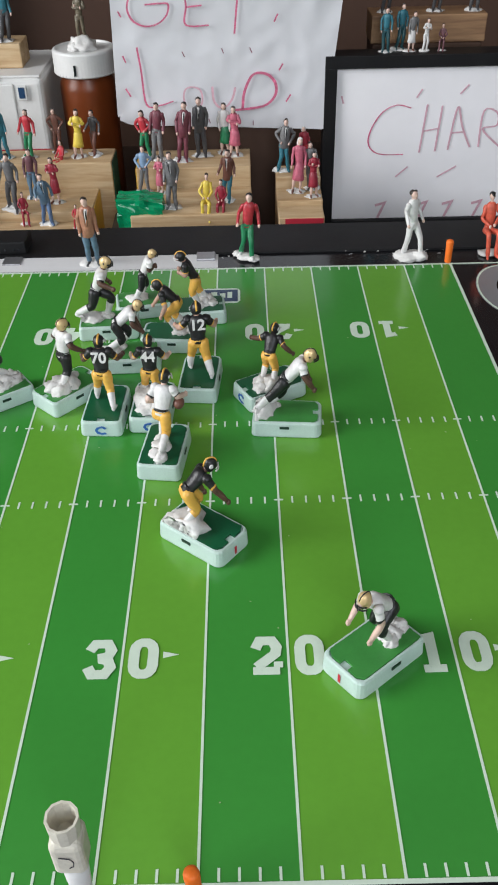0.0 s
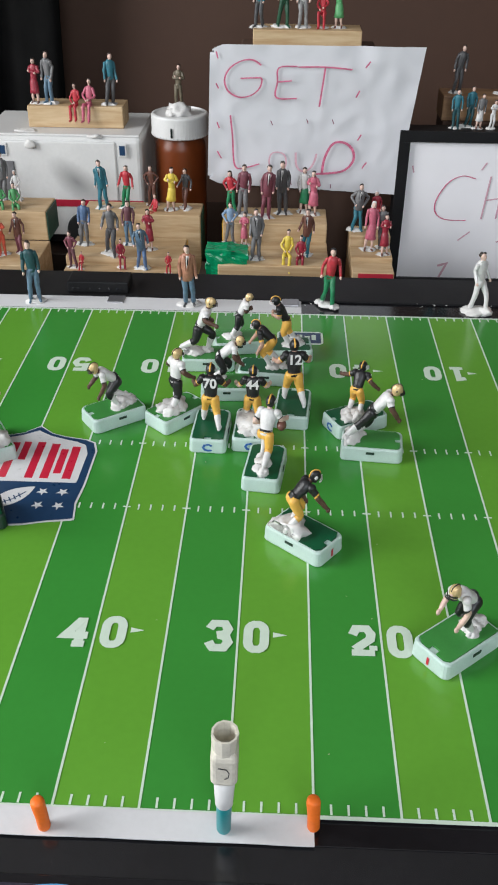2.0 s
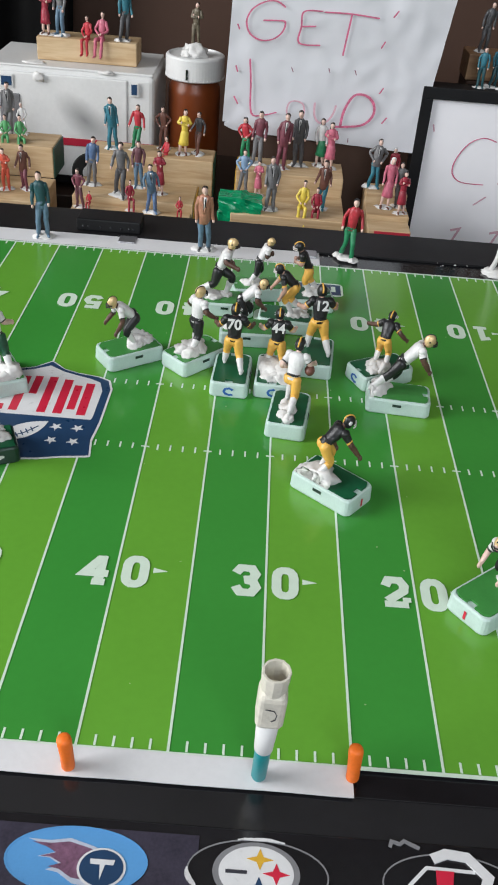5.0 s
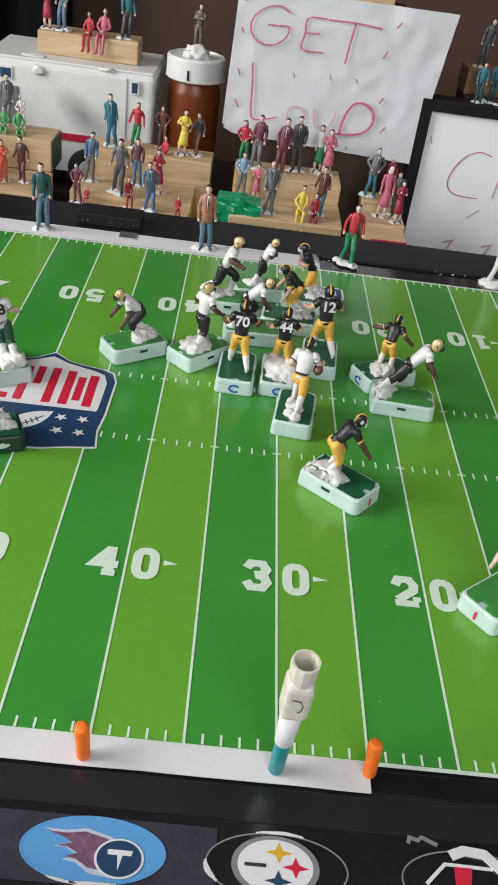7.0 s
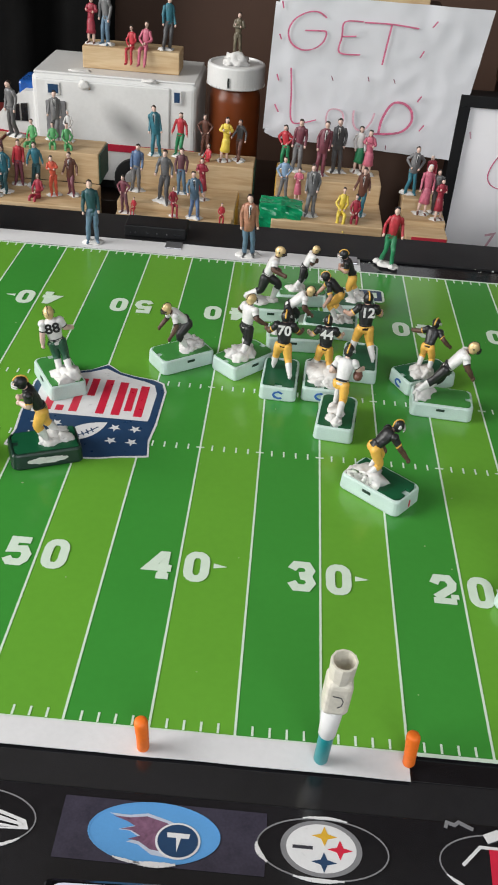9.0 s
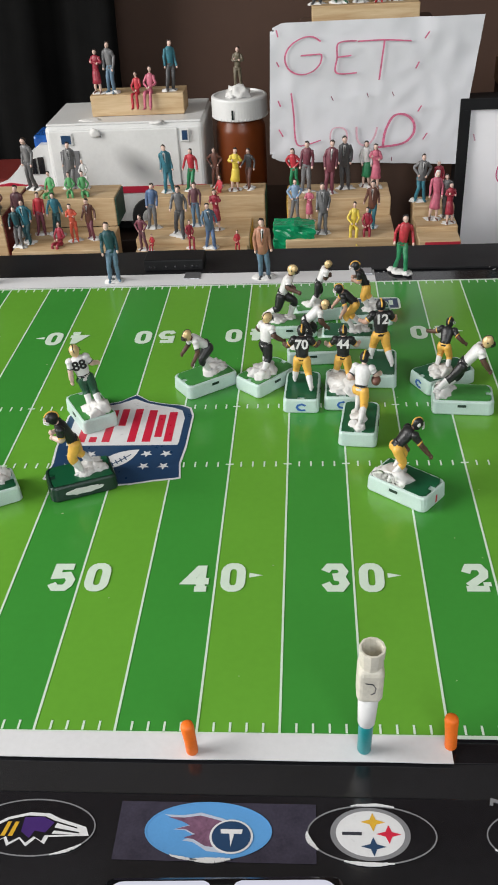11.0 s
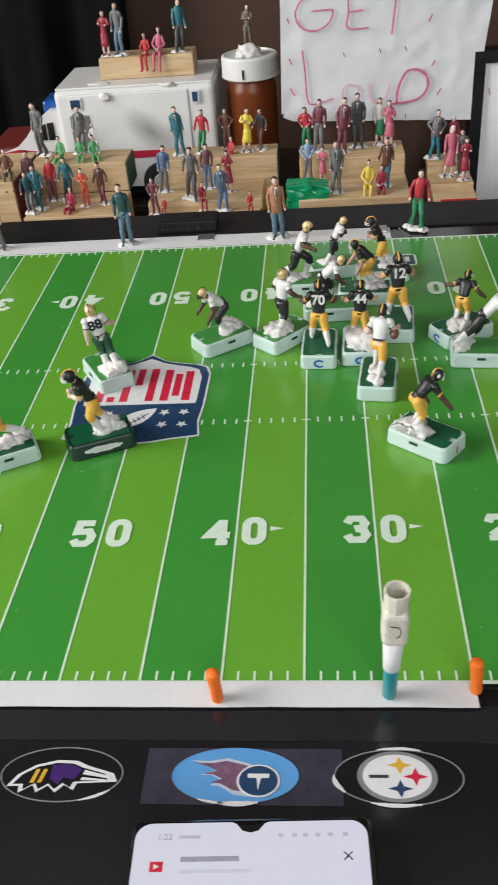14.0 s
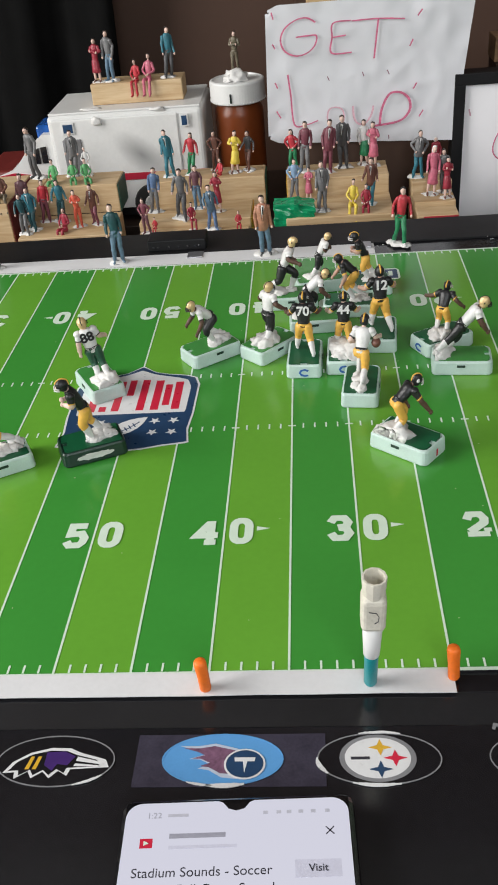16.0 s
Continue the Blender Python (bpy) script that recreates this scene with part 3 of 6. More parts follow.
        ball(bm, crown_at + Vector((0, -0.017, 0.016)), (0.049, 0.047, 0.047), 3, 12)
        ball(bm, crown_at + Vector((rnd.choice((-1, 1)) * 0.012, 0.008, 0.046)), (0.032, 0.03, 0.018), 3, 8)
        if head == "long":
            ball(bm, crown_at + Vector((0, -0.03, -0.03)), (0.052, 0.042, 0.07), 3, 10)
        if head == "cap":
            tube(bm, crown_at + Vector((0, 0.03, 0.04)), crown_at + Vector((0, 0.085, 0.03)), 0.03, 0.02, 3, 8)
    if stance == "sit":
        for v in bm.verts:
            v.co.y -= 0.12
    wide = 0.92 if player else 0.98
    for v in bm.verts:
        d = Vector([noise.noise(v.co * 10 + Vector((seed * 1.7, a, seed))) * (0.007 if player else 0.010) + noise.noise(v.co * 27 + Vector((a, seed * 2.3, 3))) * 0.006 for a in (0, 5, 9)])
        v.co += d
        v.co.x *= wide
    low = min(v.co.z for v in bm.verts)
    high = max(v.co.z for v in bm.verts)
    for v in bm.verts:
        v.co = Vector((v.co.x, v.co.y, (v.co.z - low) / (high - low))) * h
    if putty is not None:
        pr = putty
        a, b, mid = lf * h, rf * h, (lf + rf) * 0.5 * h
        if player:
            lump(bm, (mid.x * wide, mid.y, 0), (0.17 * h * pr, 0.16 * h * pr, 0.1 * h * pr), 0.5, 6, seed)
            for q, hi in ((a, 0.075), (b, 0.11)):
                lump(bm, (q.x * wide, q.y - 0.02 * h, 0), (0.1 * h * pr, 0.13 * h * pr, hi * h * pr), 0.5, 6, seed + 5 + hi)
            lump(bm, (mid.x * wide - 0.03 * h, mid.y - 0.16 * h, 0), (0.11 * h * pr, 0.12 * h * pr, 0.08 * h * pr), 0.5, 6, seed + 3)
        else:
            lump(bm, (0, -0.02 * h, 0), (0.17 * h * pr, 0.13 * h * pr, 0.042 * h * pr), 0.5, 6, seed)
            for q in (a, b) if stance != "sit" else ():
                lump(bm, (q.x + rnd.uniform(-0.05, 0.05) * h, q.y - 0.03 * h, 0), (0.085 * h * pr, 0.1 * h * pr, rnd.uniform(0.035, 0.065) * h * pr), 0.5, 6, seed + q.x * 99)
    bmesh.ops.recalc_face_normals(bm, faces=bm.faces[:])
    return part(name, bm, mats, parent, smooth=True)


WORDS = dict(darkgrey="dark grey", lightgrey="light grey", darkteal="dark teal", paleblue="pale blue", limegreen="lime green", darkgreen="dark green", amberyellow="amber yellow", jeans="faded blue")
COUNT = [0]


def spectator(x, y, z, h, stance, top, legs, turn=180, skirt=False, jacket=False, hair="hair", head="hair", skin="pale", shoes="black", putty=0.98, where="step"):
    COUNT[0] += 1
    ob = figure("spectator_figurine", h, stance, (top, legs, skin, hair, shoes if shoes != "black" else "brown" if skirt else legs), head, skirt, jacket, bulk=0.84, putty=putty, seed=COUNT[0])
    rnd = random.Random(COUNT[0])
    ob.matrix_world = pose(x, y, z, rnd.uniform(-3, 3), rnd.uniform(-4, 4), turn + rnd.uniform(-14, 14))
    act = "seated" if stance == "sit" else "standing"
    a, b = WORDS.get(top, top), WORDS.get(legs, legs)
    cloth = f"{a} {'dress' if skirt else 'suit'}" if top == legs else f"{a} {'jacket' if jacket else 'top'} and {b} {'skirt' if skirt else 'trousers'}"
    return tagged(ob, f"{act} figurine in {cloth} on {where}", "figurine", "crowd of spectator figurines")


# ---- the room ----
def room():
    def wall(name, *b, m=ROOM):
        return tagged(part(name, boxed(*b), m), "", "wall", kind="structure")
    tagged(wall("wall_north", -1.6, 0.95, -0.8, 1.6, 1.05, 1.7, m=WALL_BROWN), "dark brown painted wall behind the crowd")
    wall("wall_east", 1.5, -1.6, -0.8, 1.6, 0.95, 1.7)
    # side wall with its window opening
    wall("wall_west_low", -1.6, -1.6, -0.8, -1.5, 0.95, 0.15)
    wall("wall_west_high", -1.6, -1.6, 1.35, -1.5, 0.95, 1.7)
    wall("wall_west_near", -1.6, -1.6, 0.15, -1.5, -0.7, 1.35)
    wall("wall_west_far", -1.6, 0.4, 0.15, -1.5, 0.95, 1.35)
    # unseen rear wall, its opening made up for the fill lamp
    wall("wall_south_low", -1.5, -1.7, -0.8, 1.5, -1.6, 0.45)
    wall("wall_south_high", -1.5, -1.7, 1.45, 1.5, -1.6, 1.7)
    wall("wall_south_a", -1.5, -1.7, 0.45, -0.2, -1.6, 1.45)
    wall("wall_south_b", 0.9, -1.7, 0.45, 1.5, -1.6, 1.45)
    tagged(part("floor", boxed(-1.6, -1.7, -0.9, 1.6, 1.05, -0.8), FLOOR), "", "floor", kind="structure")
    tagged(part("ceiling", boxed(-1.6, -1.7, 1.7, 1.6, 1.05, 1.8), ROOM), "", "ceiling", kind="structure")
    # black curtain in folds at the back
    bm = bmesh.new()
    cols = 90
    front, back = [], []
    for i in range(cols + 1):
        u = i / cols
        x = -1.2 + 1.085 * u
        d = 0.9 + 0.014 * math.sin(u * 62) + 0.007 * math.sin(u * 143 + 1)
        front.append([bm.verts.new((x + 0.02 * math.sin(zz * 2), d + 0.01 * math.sin(zz * 3 + u * 9), zz)) for zz in (-0.6, -0.2, 0.2, 0.6, 1.2)])
        back.append([bm.verts.new((v.co.x, v.co.y + 0.004, v.co.z)) for v in front[-1]])
    for side, flip in ((front, False), (back, True)):
        for a, b in zip(side, side[1:]):
            for j in range(4):
                q = (a[j], b[j], b[j + 1], a[j + 1])
                bm.faces.new(q[::-1] if flip else q)
    for j in range(4):
        bm.faces.new((front[-1][j], back[-1][j], back[-1][j + 1], front[-1][j + 1]))
    tagged(part("curtain", bm, CURTAIN, smooth=True), "black cloth curtain hanging in soft folds at the wall", "curtain")
    # thin dark cable across the wall
    cu = bpy.data.curves.new("wall_cable", "CURVE")
    cu.dimensions, cu.bevel_depth = "3D", 0.0022
    sp = cu.splines.new("BEZIER")
    sp.bezier_points.add(2)
    for bp, co in zip(sp.bezier_points, ((0.02, 0.945, 0.235), (0.095, 0.945, 0.213), (0.15, 0.945, 0.165))):
        bp.co, bp.handle_left_type, bp.handle_right_type = co, "AUTO", "AUTO"
    cu.materials.append(RAIL_BLACK)
    tagged(new("wall_cable", cu), "thin black cable hanging against the brown wall", "cable")


def table():
    t = thing("table", "dark brown wooden table under the game board", "table")
    part("tabletop", boxed(-0.9, -0.45, -0.105, 0.9, 0.93, -0.075, r=0.004), TABLE, t)
    for x in (-0.84, 0.84):
        for y in (-0.4, 0.87):
            part("leg", boxed(x - 0.03, y - 0.03, -0.8, x + 0.03, y + 0.03, -0.105, r=0.003), TABLE, t)


# ---- the game board ----
S, W = 0.033, 0.4355          # five yards; the width of the field
DIGITS = {
    "0": [([(0.17, 0.32), (0.17, 0.68), (0.21, 0.78), (0.3, 0.85), (0.4, 0.88), (0.6, 0.88), (0.7, 0.85), (0.79, 0.78), (0.83, 0.68), (0.83, 0.32), (0.79, 0.22), (0.7, 0.15), (0.6, 0.12), (0.4, 0.12), (0.3, 0.15), (0.21, 0.22)], True)],
    "1": [([(0.12, 0.8), (0.5, 0.86), (0.5, 0.14)], False), ([(0.14, 0.1), (0.86, 0.1)], False)],
    "2": [([(0.16, 0.66), (0.3, 0.86), (0.7, 0.86), (0.84, 0.7), (0.8, 0.54), (0.2, 0.22)], False), ([(0.08, 0.13), (0.92, 0.13)], False), ([(0.88, 0.2), (0.88, 0.34)], False)],
    "3": [([(0.14, 0.7), (0.3, 0.87), (0.7, 0.87), (0.84, 0.7), (0.74, 0.55), (0.42, 0.52)], False), ([(0.5, 0.5), (0.76, 0.46), (0.86, 0.3), (0.7, 0.13), (0.3, 0.13), (0.14, 0.3)], False)],
    "4": [([(0.66, 0.12), (0.66, 0.9)], False), ([(0.62, 0.84), (0.14, 0.36), (0.96, 0.36)], False), ([(0.44, 0.1), (0.9, 0.1)], False)],
    "5": [([(0.84, 0.86), (0.24, 0.86), (0.22, 0.54), (0.68, 0.57), (0.84, 0.4), (0.8, 0.24), (0.66, 0.13), (0.3, 0.13), (0.14, 0.27)], False)]}


def px_tall(pts):
    return abs(pts[0][1] - pts[-1][1]) > 0.5


def field_digit(ch, x, y, w, h, flip, parent):
    bm = bmesh.new()
    for i, (pts, closed) in enumerate(DIGITS[ch]):
        q = [((px - 0.5) * w, (py - 0.5) * h) for px, py in pts]
        stroke(q, 0.0043 if len(pts) != 2 or px_tall(pts) else 0.0036, 0, 0.00012 + 0.00006 * i, bm, closed=closed)
    ob = part("yard_number", bm, PRINT_WHITE, parent, f"white printed field numeral {ch}")
    ob.matrix_local = pose(x, y, 0.00025 + 0.00002 * (ch == "0"), 0, 0, 180 if flip else 0)


def game_board():
    g = thing("game_board", "tabletop football game board with printed green field and glossy black rim", "board game")
    bm = bmesh.new()
    rbox(bm, -0.56, -0.0110, -0.06, 0.56, 0.51, -0.0012, r=0.0004)
    rim = part("rim", bm, BOARD_BLACK, g, "glossy black board rim")
    bm = bmesh.new()
    rbox(bm, -0.56, -0.235, -0.06, 0.56, -0.0245, -0.0031, r=0.0006)
    part("front_ledge", bm, BOARD_BLACK, g, "wide glossy black front ledge")
    slope = part("front_slope", plate([(-0.0111, -0.06), (-0.0244, -0.06), (-0.0244, -0.0036), (-0.0111, -0.0014)], -0.56, 0.56), BOARD_BLACK, g, "sloping glossy black inner edge")
    slope.matrix_local = Matrix(((0, 0, 1, 0), (1, 0, 0, 0), (0, 1, 0, 0), (0, 0, 0, 1)))
    part("far_rail", boxed(-0.56, 0.4605, -0.0011, 0.56, 0.51, 0.0006, r=0.0004), RAIL_BLACK, g, "matte black far rail")
    field = part("field_sheet", boxed(-0.396, -0.0006, -0.0011, 0.396, W + 0.0006, -0.0002), BOARD_BLACK, g, "printed field sheet with black end zones")
    for k in range(-10, 10):
        light = k % 2 == 0
        part("turf_band", boxed(k * S, 0, -0.0001, (k + 1) * S, W, 0.0), TURF_LIGHT if light else TURF_DARK, field, "light green turf band" if light else "dark green turf band")
    for k in range(-10, 11):
        hw = 0.0005 if abs(k) < 10 else 0.0009
        part("yard_line", boxed(k * S - hw, 0, 0.00005, k * S + hw, W, 0.0002), PRINT_WHITE, field)
    for y0, y1 in ((-0.0008, 0.0008), (W - 0.0008, W + 0.0008)):
        part("sideline", boxed(-0.396, y0, 0.00005, 0.396, y1, 0.00022), PRINT_WHITE, field)
    def marks(name, hw, hl, at, z):
        me = bpy.data.meshes.new(name)
        bm = boxed(-hw, -hl, 0.00005, hw, hl, z)
        bm.to_mesh(me)
        bm.free()
        me.materials.append(PRINT_WHITE)
        for x, y in at:
            ob = new(name, me)
            ob.parent, ob.location = field, (x, y, 0)
    ones = [i * S / 5 for i in range(-32, 50) if i % 5]
    fives = [i * S for i in range(-6, 10)]
    marks("sideline_tick", 0.00045, 0.0022, [(x, y) for x in ones for y in (0.0034, W - 0.0034)], 0.0002)
    marks("hash_mark", 0.00045, 0.0024, [(x, y) for x in ones for y in (0.1846, 0.2476)], 0.0002)
    marks("cross_mark", 0.0022, 0.0004, [(x, y) for x in fives for y in (0.1846, 0.2476)], 0.00024)
    for k in range(-8, 9, 2):
        yd = str(50 - 5 * abs(k))
        for flip in (False, True):
            y = 0.0904 if not flip else W - 0.0904
            s = -1 if flip else 1
            field_digit(yd[0], k * S - s * 0.0088, y, 0.0125, 0.0205, flip, field)
            field_digit(yd[1], k * S + s * 0.0085, y, 0.0115, 0.0205, flip, field)
            if k:
                d = 1 if k > 0 else -1
                part("arrow", plate([(k * S + d * 0.0162, y - 0.0016 + 0.0016), (k * S + d * 0.0162, y + 0.0032), (k * S + d * 0.0226, y + 0.0016)], 0.00005, 0.0002), PRINT_WHITE, field)
    # printed shield at midfield, head towards the near side
    def shield(gap):
        a, lo, hi, tip = 0.0382 - gap, 0.1702 + gap, 0.2487 - gap * 0.6, 0.2625 - gap * 1.1
        right = [(0, lo - 0.0048), (0.012, lo - 0.0035), (0.024, lo - 0.0005), (a - 0.002, lo + 0.0015), (a, lo + 0.0022), (a - 0.0016, lo + 0.016), (a, lo + 0.033), (a + 0.0006, hi - 0.012), (a - 0.002, hi - 0.003), (a - 0.008, hi + 0.0003), (0.018, hi + 0.0028), (0.009, hi + 0.006), (0, tip)]
        return right + [(-x, y) for x, y in right[-2:0:-1]]
    sh = part("midfield_shield", plate(shield(-0.0012), 0.0002, 0.00034), PLAIN_WHITE, field, "printed navy, white and red shield emblem")
    part("shield_border", plate(shield(0), 0.00034, 0.00042), PRINT_NAVY, sh)
    part("shield_field", plate([(-0.0335, 0.2045)] + [(0.0335, 0.2045)] + [p for p in shield(0.0042) if p[1] > 0.205 and p[0] >= 0][0:] + [p for p in shield(0.0042) if p[1] > 0.205 and p[0] < 0], 0.00042, 0.0005), PLAIN_WHITE, sh)
    for x, w2, y0, y1 in ((-0.0255, 0.0024, 0.208, 0.2405), (-0.0185, 0.0022, 0.208, 0.2135), (-0.0105, 0.0024, 0.208, 0.2440), (-0.0035, 0.0022, 0.2260, 0.2450), (0.0050, 0.0024, 0.208, 0.2450), (0.0140, 0.0025, 0.208, 0.2435), (0.0205, 0.0022, 0.2130, 0.2380), (0.0270, 0.0025, 0.208, 0.2410)):
        part("red_bar", plate([(x - w2, y0), (x + w2, y0), (x + w2, y1), (x - w2, y1)], 0.0005, 0.00058), PRINT_RED, sh)
    for sx in (-1, 1):
        for cx, cy in ((0.0165, 0.1955), (0.028, 0.1955), (0.0165, 0.183), (0.028, 0.183)):
            pts = [(sx * cx + (0.0036 if i % 2 == 0 else 0.0015) * math.sin(math.pi * i / 5), cy - (0.0036 if i % 2 == 0 else 0.0015) * math.cos(math.pi * i / 5)) for i in range(10)]
            part("star", plate(pts, 0.00042, 0.0005), PLAIN_WHITE, sh)
    arc = [(0.0155 * t, 0.0062 * (1 - t * t)) for t in [-1 + i / 8 for i in range(17)]]
    leaf = arc + [(px, -py) for px, py in arc[-2:0:-1]]
    rot = Matrix.Rotation(radians(42), 2)
    place = lambda p: tuple(rot @ Vector(p) + Vector((0.0, 0.1895)))
    part("ball_emblem", plate([place(p) for p in leaf], 0.00042, 0.0005), PLAIN_WHITE, sh)
    part("ball_seam", stroke([place((-0.008, -0.0012)), place((0.0, -0.0022)), place((0.009, -0.001))], 0.0007, 0.0005, 0.00058), PRINT_NAVY, sh)
    for px in (-0.005, -0.002, 0.001, 0.004):
        part("ball_lace", stroke([place((px, -0.004)), place((px + 0.001, 0.0004))], 0.0007, 0.0005, 0.00062), PRINT_NAVY, sh)
    # maker's badge, printed near the far sideline
    bd = part("badge", plate([(0.1462 + (0.0345 - 2 * 0.004) / 2 + 0.004 + (0.01325 * (1 if abs(math.cos(radians(a))) > 1e-9 and math.cos(radians(a)) > 0 else -1)) + 0.004 * math.cos(radians(a)), 0.3945 + 0.0063 * (1 if math.sin(radians(a)) > 0 else -1) + 0.004 * math.sin(radians(a))) for a in range(5, 365, 10)], 0.0002, 0.00034), PRINT_WHITE, field, "printed navy badge with white rim")
    part("badge_fill", boxed(0.1480, 0.3862, 0.00034, 0.1790, 0.4028, 0.00042), PRINT_NAVY, bd)
    for i, (x, w2) in enumerate(((0.153, 0.0016), (0.1578, 0.0018), (0.1632, 0.002), (0.1688, 0.0019), (0.1737, 0.0016))):
        part("badge_bar", boxed(x - w2, 0.391, 0.00042, x + w2, 0.3995 - 0.002 * (i % 2), 0.0005), PRINT_WHITE, bd)
    # grey round emblem in the black end zone
    em = part("end_zone_emblem", plate(oval(0.364, 0.394, 0.0235, 0.038), 0.0, 0.0002), PRINT_GREY, field, "round grey emblem printed on the black end zone")
    part("emblem_ring", stroke(oval(0.364, 0.394, 0.0225, 0.0365), 0.0012, 0.0002, 0.0003, closed=True), PRINT_WHITE, em)
    part("emblem_core", plate(oval(0.366, 0.394, 0.012, 0.02), 0.0002, 0.0003), BOARD_BLACK, em)
    # control box with peg holes on the far rail, and a small latch
    cb = part("control_box", boxed(-0.0262, 0.4650, 0.0006, 0.0240, 0.4880, 0.0105, r=0.0012), RAIL_BLACK, g, "black plastic box with a row of small holes")
    # no real hollows: dark discs paint the shade inside the holes
    bm = bmesh.new()
    for x in (-0.021, -0.017, -0.0075, 0.0005, 0.0085, 0.015, 0.0185):
        turned([(0.001, 0), (0.0008, 0.0002)], 10, bm, (x, 0))
    ob = part("peg_hole", bm, TOY_DARK, cb)
    ob.matrix_local = pose(0, 0.4649, 0.0045, 90, 0, 0)
    part("latch", boxed(0.009, 0.4475, -0.001, 0.0225, 0.4600, 0.0016, r=0.0006), STEEL, g, "small dull metal latch")
    part("latch", boxed(0.1495, 0.4475, 0.0, 0.1630, 0.4600, 0.0022, r=0.0006), STEEL, g, "small dull metal latch")
    part("rail_scuff", plate([(0.027, 0.4612), (0.05, 0.4618), (0.047, 0.4655), (0.031, 0.4650)], 0.0006, 0.0009), RAIL_BLACK, g)


def tapes():
    for name, y0, y1, lab in (("near_tape", -0.0119, 0.0, "long strip of white paper tape along the near sideline"), ("far_tape", 0.4372, 0.4592, "long strip of worn white paper tape along the far sideline")):
        bm = bmesh.new()
        n = 60
        top = [[], []]
        for i in range(n + 1):
            x = -0.42 + (0.165 + 0.42) * i / n
            for j, y in enumerate((y0, y1)):
                wob = 0.0004 * noise.noise(Vector((x * 40, y * 9, 2)))
                top[j].append((x, y + wob, 0.00045 + 0.0001 * noise.noise(Vector((x * 30, j, 0)))))
        up = [[bm.verts.new(c) for c in r] for r in top]
        dn = [[bm.verts.new((c[0], c[1], 0.00005)) for c in r] for r in top]
        for i in range(n):
            bm.faces.new((up[0][i], up[0][i + 1], up[1][i + 1], up[1][i]))
            bm.faces.new((dn[0][i], dn[0][i + 1], up[0][i + 1], up[0][i]))
            bm.faces.new((up[1][i], up[1][i + 1], dn[1][i + 1], dn[1][i]))
        bm.faces.new((up[0][n], dn[0][n], dn[1][n], up[1][n]))
        tagged(part("sideline_tape", bm, TAPE), lab, "tape", "sideline tapes")
    rnd = random.Random(9)
    bm = bmesh.new()
    for i in range(34):
        x, y, r = rnd.uniform(-0.15, 0.32), rnd.uniform(0.02, 0.42), rnd.uniform(0.0002, 0.0005)
        plate([(x + r * rnd.uniform(0.5, 1.6) * math.cos(a), y + r * rnd.uniform(0.4, 1.3) * math.sin(a)) for a in [k * 1.2566 for k in range(5)]], 0.0002, 0.0003, bm)
    tagged(part("lint_specks", bm, surface("grey_lint", (0.3, 0.42, 0.2), 0.8)), "tiny specks of lint and dust on the green field", "lint", kind="stuff")
    rnd = random.Random(4)
    bm = bmesh.new()
    for i in range(40):
        x, y = rnd.uniform(0.0, 0.34), rnd.uniform(0.4520, 0.4600)
        r = rnd.uniform(0.0002, 0.0007)
        plate([(x + r * rnd.uniform(0.6, 2.2) * math.cos(a), y + r * 0.6 * math.sin(a)) for a in [k * 1.2566 for k in range(5)]], 0.0002, 0.0005, bm)
    tagged(part("putty_crumbs", bm, CLAY), "crumbs of white putty along the far rail", "putty", kind="stuff")


# ---- stickers on the front ledge ----
Z = -0.0030
PALE_BLUE = surface("pale_blue_print", (0.45, 0.5, 0.6), 0.3, 0.1, 200, 0.02)
FLAME = surface("dull_flame_print", (0.17, 0.085, 0.14), 0.3, 0.4, 260, 0.02)


def sticker(cx, fill=None, label=""):
    t = thing("team_sticker", label, "sticker", "oval stickers on the ledge", at=(cx, -0.0396, Z))
    part("sticker_sheet", plate(oval(0, 0, 0.0230, 0.0114, 48), 0, 0.00015), fill or BOARD_BLACK, t)
    part("sticker_edge", stroke(oval(0, 0, 0.0228, 0.0112, 48), 0.0005, 0.00015, 0.00028, closed=True), PRINT_GREY if fill is None else PRINT_SKY, t, "worn silver edge")
    return t


